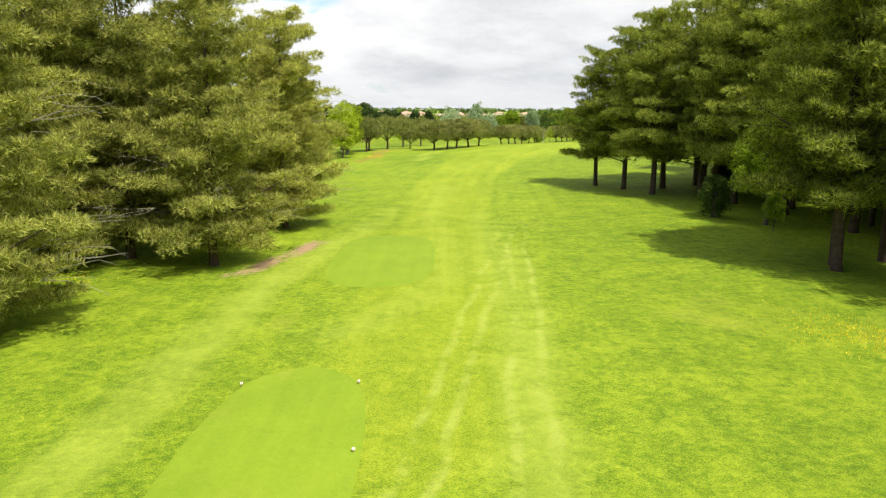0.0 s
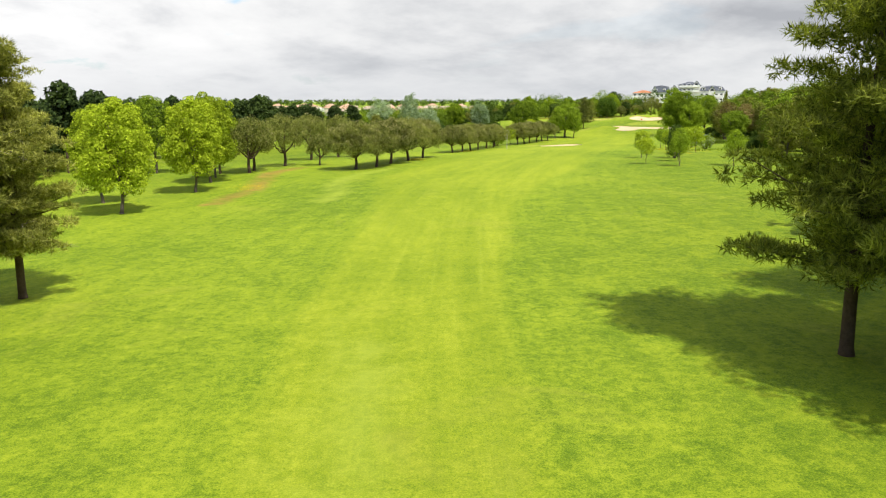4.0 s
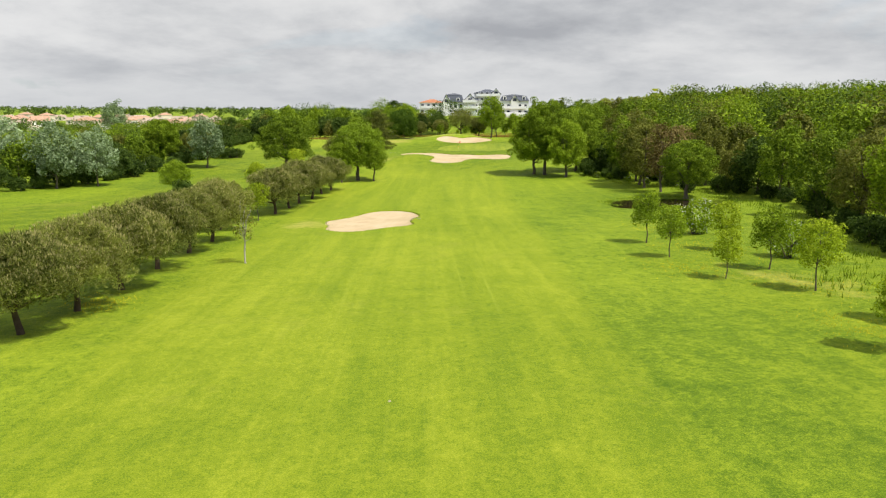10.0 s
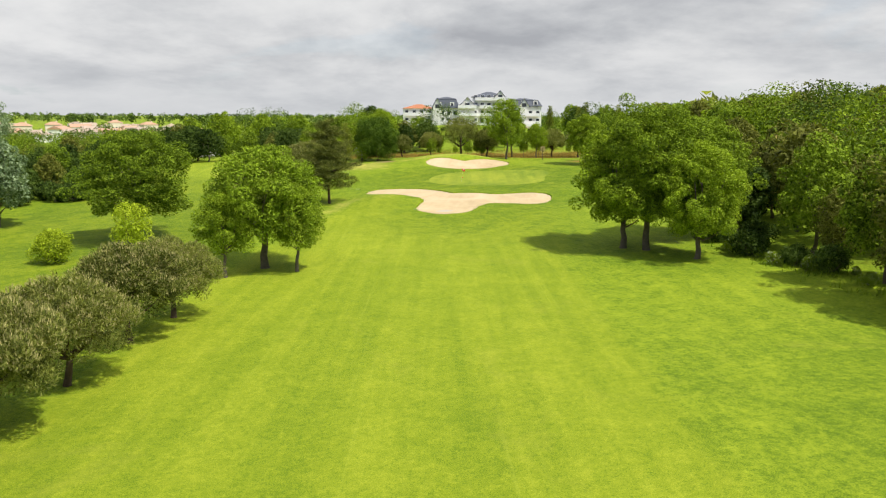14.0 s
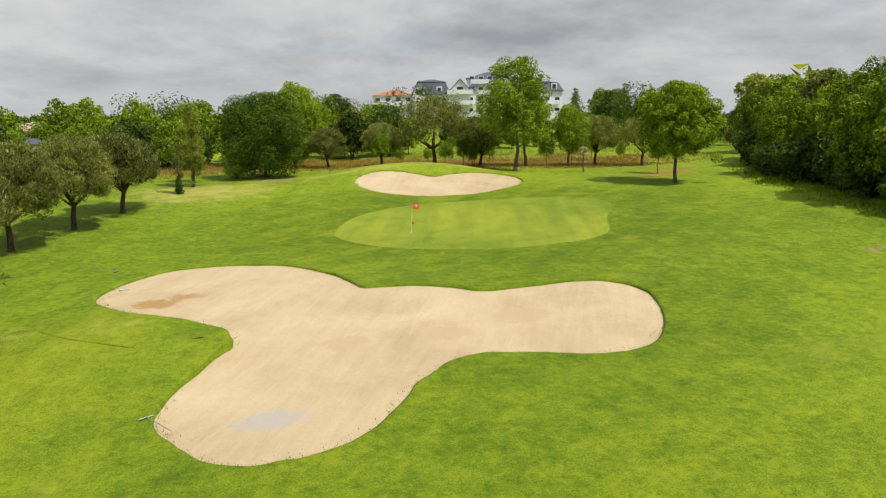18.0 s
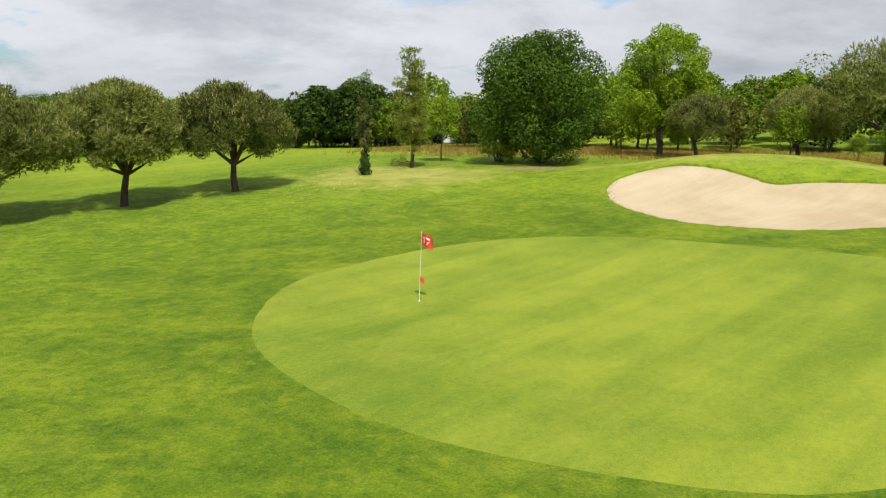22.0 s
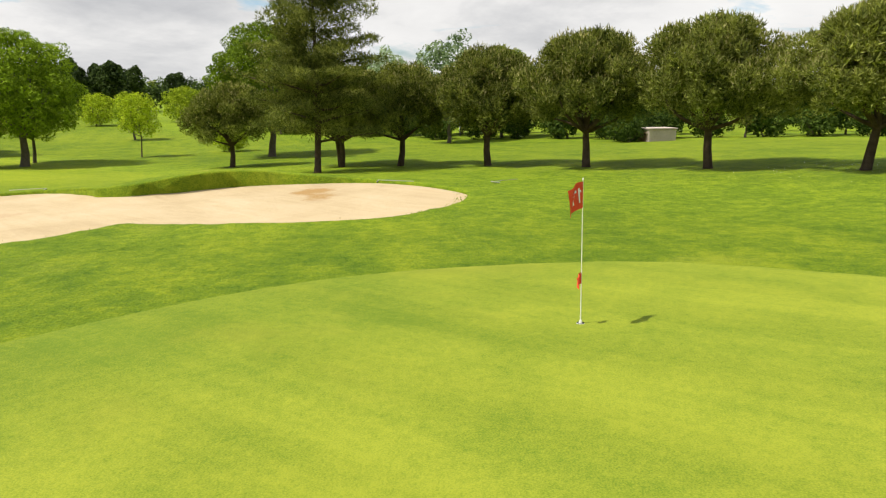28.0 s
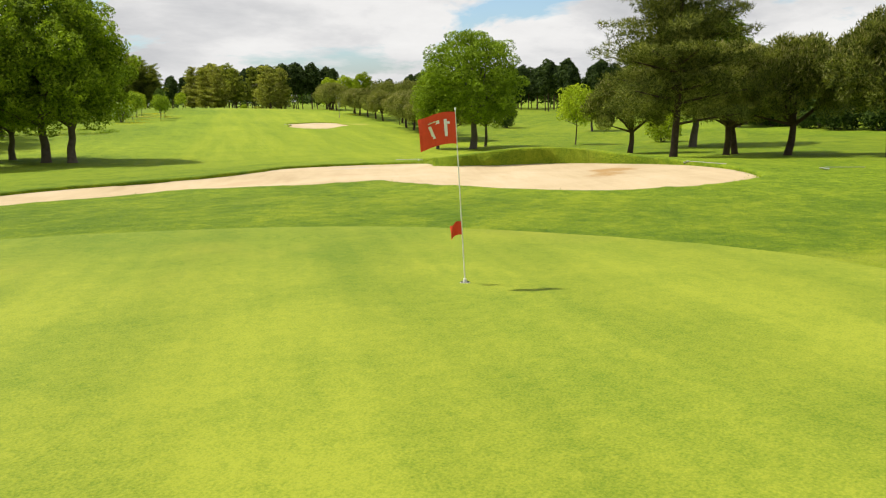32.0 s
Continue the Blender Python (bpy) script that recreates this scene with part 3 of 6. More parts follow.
    soil = np.maximum(soil, 0.7 * soft_step(np.abs(POND.outside(x, y)) - 0.5, 1.6))
    # next fairway darkened as under a cloud, by colour alone
    apron_shade = np.maximum(apron_shade, 0.85 * soft_step(near_line(x, y, [(-30, 205), (0, 245), (28, 275), (42, 306), (50, 326), (62, 352)]) - 15, 6.0))
    # darker, greener rough along the right of the hole
    apron_shade = np.maximum(apron_shade, 0.60 * soft_step(near_line(x, y, [(24, 96), (32, 130), (44, 158), (56, 180)]) - 9, 12.0))
    apron_shade = np.maximum(apron_shade, 0.35 * soft_step(near_line(x, y, [(17, 5), (17, 40), (19, 70), (22, 96)]) - 9, 7.0))
    apron_shade = np.maximum(apron_shade, 0.30 * soft_step(near_line(x, y, [(60, 190), (74, 218), (86, 250)]) - 9, 7.0))
    return {"fairway": fair, "apron_shade": apron_shade, "pale": pale, "across": x - np.interp(y, RUN_Y, RUN_X), "along": y, "dry": dry, "meadow": mead, "soil": soil}




def add_zones(me, x, y):
    for key, val in zones(x, y).items():
        at = me.attributes.new(key, "FLOAT", "POINT")
        at.data.foreach_set("value", np.asarray(val, np.float32))


def make_ground():
    xs, ys = spaced(-45, 185, 1.5, 4300), spaced(-14, 405, 1.5, 4300)
    gx, gy = np.meshgrid(xs, ys)
    z = land(gx, gy)
    z = z - 0.8 * soft_step(POND.outside(gx, gy) - 0.6, 4.0)
    idx = np.arange(gx.size).reshape(gx.shape)
    quads = np.stack([idx[:-1, :-1], idx[:-1, 1:], idx[1:, 1:], idx[1:, :-1]], -1).reshape(-1, 4)
    fx, fy = gx.ravel(), gy.ravel()
    drop = np.zeros(len(quads), bool)
    for shape, _ in BUNKERS:
        near = np.zeros(len(fx), bool)
        close = np.nonzero(np.hypot(fx - shape.cx, fy - shape.cy) < 26)[0]
        near[close] = shape.clear_of(fx[close], fy[close]) < 0.7
        drop |= near[quads].any(1)
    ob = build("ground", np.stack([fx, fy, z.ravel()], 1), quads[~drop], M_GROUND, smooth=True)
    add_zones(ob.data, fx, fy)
    tagged(ob, "rolling mown golf course grass with fairway and rough", "grass", kind="structure")


make_ground()


def drape(name, shape, mat, lift, label, category, rings=14, n=160):
    """A mown sheet laid on the land inside an outline."""
    v, q = [], []
    for i in range(rings + 1):
        x, y = shape.ring(n, max(0.001, i / rings))
        edge = 0.03 if i == rings else 0.0
        v.append(np.stack([x, y, land(x, y) + lift - edge], 1))
    for i in range(rings):
        a = np.arange(n)
        b = (a + 1) % n
        q.append(np.stack([i * n + a, (i + 1) * n + a, (i + 1) * n + b, i * n + b], 1))
    ob = build(name, np.concatenate(v), np.concatenate(q), mat, smooth=True)
    return tagged(ob, label, category, kind="structure")


drape("putting_green", GREEN, M_GREEN, 0.02, "closely mown striped putting green", "green")
for k, tee in enumerate(TEES):
    drape("tee_box", tee, M_TEE, 0.035, "flat closely mown tee box", "tee", 8, 90)


STAINS = [(88.0, 336.0, 0.75), (89.6, 336.9, 0.3)]
DAMPS = [(98.9, 326.5, 0.9), (94.6, 327.0, 0.7), (103.2, 327.5, 1.1), (98.9, 334.4, 0.6), (118.0, 362.5, 0.8), (47.0, 247.0, 0.6)]
WETS = [(90.5, 321.4, 0.7)]
MOUND = (86.4, 330.8, 0.62, 3.2)      # grassy knoll over the sand's bay
HOLLOW = (91.4, 329.4, 0.05, 3.2)     # the sand sinks below it


def make_bunker(shape, label, depth):
    n, rings = 260, 22
    v, q = [], []
    for i in range(rings + 1):
        s = max(0.001, i / rings)
        x, y = shape.ring(n, s)
        dip = depth * (1 - s ** 3) + 0.07
        knoll = MOUND[2] * np.exp(-((x - MOUND[0]) ** 2 + (y - MOUND[1]) ** 2) / (2 * MOUND[3] ** 2))
        knoll = knoll + HOLLOW[2] * np.exp(-((x - HOLLOW[0]) ** 2 + (y - HOLLOW[1]) ** 2) / (2 * HOLLOW[3] ** 2))
        v.append(np.stack([x, y, land(x, y) - knoll - dip + 0.03 * np.sin(x * 1.3) * np.cos(y * 1.1) * (1 - s ** 4)], 1))
    for i in range(rings):
        a = np.arange(n)
        b = (a + 1) % n
        q.append(np.stack([i * n + a, (i + 1) * n + a, (i + 1) * n + b, i * n + b], 1))
    sand = np.concatenate(v)
    ob = build("bunker", sand, np.concatenate(q), M_SAND, smooth=True)
    for key, spots in (("stain", STAINS), ("damp", DAMPS), ("wet", WETS)):
        val = np.zeros(len(sand), np.float32)
        for sx, sy, sr in spots:
            val = np.maximum(val, np.clip(1.0 - (np.hypot((sand[:, 0] - sx) / 1.5, sand[:, 1] - sy) - sr * 0.6) / 0.9, 0, 1) * 0.80)
        ob.data.attributes.new(key, "FLOAT", "POINT").data.foreach_set("value", val.astype(np.float32))
    tagged(ob, label, "bunker", kind="structure")
    # turf round the sand, with its cut lip
    rows_ = [(0.04, -1.0), (-0.03, 0.0), (0.06, 0.055), (0.30, 0.06), (0.7, 0.045), (1.3, 0.03), (2.1, 0.02), (3.1, 0.004)]
    rng = np.random.default_rng(5)
    wob = np.convolve(rng.normal(0, 1, n + 8), np.ones(3) / 3, "same")[:n] * 0.09
    v, q = [], []
    for i, (grow, up) in enumerate(rows_):
        x, y = shape.ring(n, 1.0, grow)
        fade = max(0.0, 1 - i / 4)
        x, y = x + wob * fade * 0.7, y + wob * fade * 0.7
        v.append(np.stack([x, y, land(x, y) + up + (0.03 * np.abs(wob) * 10 * (i in (1, 2)))], 1))
    for i in range(len(rows_) - 1):
        a = np.arange(n)
        b = (a + 1) % n
        q.append(np.stack([i * n + a, (i + 1) * n + a, (i + 1) * n + b, i * n + b], 1))
    allv = np.concatenate(v)
    ob = build("bunker_turf_lip", allv, np.concatenate(q), M_GROUND, smooth=True)
    add_zones(ob.data, allv[:, 0], allv[:, 1])
    tagged(ob, "mown turf collar with a cut edge round the sand", "grass", kind="structure")


for (shape, label), depth in zip(BUNKERS, (0.14, 0.18, 0.14)):
    make_bunker(shape, label, depth)

x_, y_ = POND.ring(64, 1.0, 0.6)
bm_ = bmesh.new()
bm_.faces.new([bm_.verts.new((a, b, 0)) for a, b in zip(x_, y_)])
me_ = bpy.data.meshes.new("pond")
bm_.to_mesh(me_)
bm_.free()
me_.materials.append(M_WATER)
pond = new("pond", me_)
pond.location.z = float(land(86.3, 243.6)) - 0.34
tagged(pond, "small dark brown pond at the wood's edge", "water", kind="structure")

# ---- trees ----
rng = np.random.default_rng(11)


def tube(points, radii, seg=7):
    """A tapered, bent limb: verts and quads."""
    pts = np.asarray(points, float)
    v, q = [], []
    for i, (p, r) in enumerate(zip(pts, radii)):
        d = pts[min(i + 1, len(pts) - 1)] - pts[max(i - 1, 0)]
        d /= np.linalg.norm(d) + 1e-9
        a = np.cross(d, (0.3, 1, 0.1))
        a /= np.linalg.norm(a) + 1e-9
        b = np.cross(d, a)
        t = np.linspace(0, 2 * np.pi, seg, endpoint=False)
        v.append(p + r * (np.cos(t)[:, None] * a + np.sin(t)[:, None] * b))
    for i in range(len(pts) - 1):
        k = np.arange(seg)
        q.append(np.stack([i * seg + k, i * seg + (k + 1) % seg, (i + 1) * seg + (k + 1) % seg, (i + 1) * seg + k], 1))
    return np.concatenate(v), np.concatenate(q)


def join(pieces):
    v, q, n = [], [], 0
    for a, b in pieces:
        v.append(a)
        q.append(b + n)
        n += len(a)
    return np.concatenate(v), np.concatenate(q)


def leaves(puffs, n, size, flat=0.75, out=0.9, slim=0.6, up=0.2, shell=0.45):
    """Leaf blades over rounded puffs (x, y, z, r): verts and faces."""
    puffs = np.asarray(puffs, float)
    w = puffs[:, 3] ** 2
    pick = rng.choice(len(puffs), n, p=w / w.sum())
    d = rng.normal(size=(n, 3))
    d[:, 2] += up
    d /= np.linalg.norm(d, axis=1)[:, None]
    dist = puffs[pick, 3] * (shell + (1.05 - shell) * rng.random(n) ** 0.6)
    c = puffs[pick, :3] + d * dist[:, None] * np.array([1, 1, flat])
    nrm = d * out + rng.normal(size=(n, 3)) * 0.6 + np.array([0, 0, 0.35])
    nrm /= np.linalg.norm(nrm, axis=1)[:, None]
    a = np.cross(nrm, rng.normal(size=(n, 3)))
    a /= np.linalg.norm(a, axis=1)[:, None]
    b = np.cross(nrm, a)
    s = (size * (0.6 + 0.8 * rng.random(n)))[:, None]
    v = np.stack([c - a * s - b * s * slim, c - a * s * 0.6 + b * s * slim, c + a * s], 1).reshape(-1, 3)
    return v, np.arange(3 * n).reshape(n, 3)


def needles(puffs, n, size, flat=0.7, per=5, lift=0.5, wide=0.13, shell=0.5):
    """Needle tufts: slim blades that fan out from a twig's end."""
    puffs = np.asarray(puffs, float)
    w = puffs[:, 3] ** 2
    pick = rng.choice(len(puffs), n, p=w / w.sum())
    d = rng.normal(size=(n, 3))
    d[:, 2] += 0.25
    d /= np.linalg.norm(d, axis=1)[:, None]
    dist = puffs[pick, 3] * (shell + (1.05 - shell) * rng.random(n) ** 0.6)
    c = puffs[pick, :3] + d * dist[:, None] * np.array([1, 1, flat])
    c = np.repeat(c, per, 0)
    g = np.repeat(d, per, 0) + rng.normal(size=(n * per, 3)) * 0.75
    g[:, 2] += lift
    g /= np.linalg.norm(g, axis=1)[:, None]
    b = np.cross(g, rng.normal(size=(n * per, 3)))
    b /= np.linalg.norm(b, axis=1)[:, None]
    s = (size * (0.6 + 0.8 * rng.random(n * per)))[:, None]
    v = np.stack([c + b * s * wide, c - b * s * wide, c + g * s], 1).reshape(-1, 3)
    return v, np.arange(3 * n * per).reshape(n * per, 3)


def bend(a, b, sag=0.1, k=4):
    a, b = np.asarray(a, float), np.asarray(b, float)
    t = np.linspace(0, 1, k)[:, None]
    p = a + (b - a) * t
    p += rng.normal(size=3) * sag * np.linalg.norm(b - a) * np.sin(np.pi * t)
    return p


def tree(name, trunk, limbs, crowns, bark, label, category):
    """A tree at the origin: trunk, limbs and named crowns."""
    top = empty(name, 0, 0, 0, 0, label, category)
    build("trunk", *trunk, bark, top, smooth=True)
    for limb in limbs:
        build("limb", *limb, bark, top, smooth=True)
    for cname, (v, q), mat in crowns:
        ob = build(cname, v, q, mat, top)
        if cname != "crown":
            tagged(ob, kind="stuff")
    return top


def dome(n, rx, rz, cz, pr, low=-0.35, lumps=0.06):
    """Puffs spread over a dome of half width rx and half height rz round height cz."""
    out, seed = [], rng.uniform(0, 6)
    for i in range(n):
        t = (i + 0.5) / n
        zz = low + (1 - low) * t
        a = i * 2.39996 + rng.normal() * 0.3
        lobe = 1 + lumps * (math.sin(2 * a + seed) * 0.5 + math.sin(3 * a + 5 * zz + seed * 2) * 0.5)
        rad = math.sqrt(max(0.0, 1 - zz * zz)) * (0.58 + 0.46 * rng.random()) * lobe
        out.append((rx * rad * math.cos(a), rx * rad * math.sin(a), cz + rz * zz * 0.8 * (1 + lumps * 0.6 * rng.normal() * 0.5), pr * (0.6 + 0.85 * rng.random() ** 1.5)))
    return out


def stone_pine(h=6.8, rx=3.1, tufts=6400, candles=1000, lean=0.25, limbs_n=9, size=0.22):
    """Round-headed pine with pale shoots standing on its dense crown."""
    fork = h * 0.27
    base = [(0, 0, -0.15), (0.03, 0, 0.1), (lean * 0.4, 0.08, fork * 0.5), (lean, 0.05, fork), (0, 0, h * 0.6)]
    trunk = tube(base, [0.32, 0.21, 0.18, 0.15, 0.05], 9)
    puffs = dome(110, rx * 0.95, h * 0.42, h * 0.575, rx * 0.16, -0.6, 0.10)
    inner = dome(16, rx * 0.55, h * 0.27, h * 0.60, rx * 0.30, -0.3)
    limbs = []
    for px, py, pz, pr in puffs[:110:110 // limbs_n]:
        limbs.append(tube(bend((lean, 0.05, fork - 0.1), (px * 0.75, py * 0.75, pz - pr * 0.3), 0.08), [0.12, 0.085, 0.06, 0.03], 6))
    crown = join([needles(puffs, int(tufts * 1.25), size, 0.85, 4, 0.8, 0.022 / size, 0.35), needles(inner, tufts // 3, 0.26, 0.9, 4, 0.4, 0.12, 0.3)])
    top = [p for p in puffs if p[2] > h * 0.52]
    sh = needles(top, int(candles * 1.5), 0.17, 0.95, 2, 2.8, 0.11, 1.0)
    return tree("stone_pine", trunk, limbs, [("crown", crown, F_STONE), ("young_growth", sh, F_CANDLE)], M_BARK,
                "round-headed stone pine with pale shoots and a forked trunk", "tree")


def tall_pine(h=17.0, rx=4.2, tufts=4600, mat=None, clear=0.16, name="pine_tree", label="tall dense pine with layered dark green boughs", limbs_n=14, size=0.42, per=4, power=0.62, wide=0.085):
    """Conical, layered, uneven pine: whorls of flat boughs."""
    pts = [(0, 0, -0.2), (0.05, 0, 0.4), (0.15, 0.1, h * 0.35), (0.0, 0.2, h * 0.7), (0.05, 0.1, h * 0.97)]
    stout = max(0.34, min(1.0, h / 17.0))
    trunk = tube(pts, [stout * r for r in (0.36, 0.27, 0.21, 0.12, 0.03)], 9)
    limbs, puffs = [], []
    whorls = 15
    for i in range(whorls):
        t = (i + 0.5 * rng.random()) / whorls
        z0 = h * (clear + (0.97 - clear) * t)
        count = 5 if t < 0.7 else 4
        for j in range(count):
            reach = rx * (1 - t) ** power * (0.58 + 0.48 * rng.random()) * (0.72 + 0.28 * min(1, t * 4)) + 0.3
            a = j * 2 * math.pi / count + i * 1.1 + rng.normal() * 0.3
            z = z0 + rng.normal() * 0.35
            rise = (0.02 + 0.35 * t) * reach
            ca, sa = math.cos(a), math.sin(a)
            if len(limbs) < limbs_n and j % 2 == 0:
                limbs.append(tube(bend((0.08, 0.1, z - 0.12 * reach), (reach * 0.92 * ca, reach * 0.92 * sa, z + rise), 0.05, 3), [0.075, 0.05, 0.02], 5))
            for k, aside in ((0.35, 0.0), (0.55, -0.17), (0.6, 0.17), (0.8, -0.2), (0.82, 0.16), (1.0, 0.0)):
                wob = rng.normal(size=3) * 0.16
                cb, sb = math.cos(a + aside), math.sin(a + aside)
                puffs.append((reach * k * cb + wob[0], reach * k * sb + wob[1], z + rise * k + 0.6 * wob[2], (0.20 + 0.088 * rx) * (1.12 - 0.40 * t) * (0.6 + 0.65 * rng.random())))
    puffs.append((0.05, 0.1, h * 0.97, 0.4))
    core = [(0.08, 0.1, h * (clear + 0.06 + (0.9 - clear) * t), 0.36 * rx * (1 - t) ** power + 0.2) for t in np.linspace(0, 0.92, 12)]
    crown = join([needles(puffs, tufts, size, 0.42, per, 0.45, wide, 0.25), needles(core, tufts // 4, size * 1.2, 0.8, 3, 0.3, 0.07, 0.3)])
    top = tree(name, trunk, limbs, [("crown", crown, mat or F_PINE)], M_BARK, label, "tree")
    if mat is F_DRYPINE_LIT:
        for i in range(14):
            z, a, r = h * (0.12 + 0.5 * rng.random()), rng.uniform(0, 6.28), rx * (0.8 + 0.3 * rng.random())
            twig = join([tube(bend((0.5 * r * math.cos(a), 0.5 * r * math.sin(a), z), (r * math.cos(a + d), r * math.sin(a + d), z + 0.5 * rng.normal()), 0.1, 4), [0.018, 0.012, 0.008, 0.004], 4) for d in (-0.12, 0.0, 0.1)])
            tagged(build("dead_branch", *twig, M_TWIG, top), "bare pale dead twigs")
    return top


def broadleaf(name, h, rx, n_leaf, size, mat, label, bark=None, clear=0.28, puffs_n=64, trunk_r=0.28, category="tree", pr=0.21, extra=None, squash=1.0, lean=0.2, limbs_n=12):
    fork = h * clear
    base = [(0, 0, -0.2), (0, 0.03, 0.2), (lean * 0.3, 0.1, fork * 0.6), (lean, 0, fork), (0, 0, h * 0.7)]
    trunk = tube(base, [trunk_r * 1.5, trunk_r, trunk_r * 0.85, trunk_r * 0.75, trunk_r * 0.2], 9)
    cz = (fork + h) / 2
    rz = (h - fork) / 2
    puffs = dome(puffs_n, rx * 0.80, rz * 1.12 * squash, cz, rx * pr, -0.8, 0.22)
    puffs += [(rng.normal() * rx * 0.3, rng.normal() * rx * 0.3, cz + rng.normal() * rz * 0.3, rx * pr) for _ in range(puffs_n // 4)]
    limbs = []
    for px, py, pz, prr in puffs[::max(3, len(puffs) // limbs_n)]:
        limbs.append(tube(bend((lean, 0, fork + max(0, (pz - fork) * 0.25)), (px * 0.85, py * 0.85, pz - prr * 0.2), 0.08), [trunk_r * 0.42, trunk_r * 0.28, trunk_r * 0.16, 0.02], 5))
    crowns = [("crown", leaves(puffs, n_leaf, size, 0.85, shell=0.72), mat)]
    if extra:
        crowns.append((extra[0], leaves(puffs, extra[1], size * 0.8, 0.9, shell=0.95), extra[2]))
    return tree(name, trunk, limbs, crowns, bark or M_BARK2, label, category)


def bush(name, h, rx, n_leaf, size, mat, label, extra=None):
    stems = [tube(bend((rng.normal() * 0.15, rng.normal() * 0.15, -0.1), (rng.normal() * rx * 0.4, rng.normal() * rx * 0.4, h * 0.6), 0.1), [0.07, 0.05, 0.04, 0.02], 5) for _ in range(6)]
    puffs = dome(44, rx * 0.78, h * 0.52, h * 0.5, rx * 0.26, -0.85, 0.2)
    crowns = [("crown", leaves(puffs, n_leaf, size, 0.9), mat)]
    if extra:
        crowns.append((extra[0], leaves(puffs, extra[1], size * 0.7, 0.95, shell=0.97), extra[2]))
    return tree(name, stems[0], stems[1:], crowns, M_BARK2, label, "shrub")


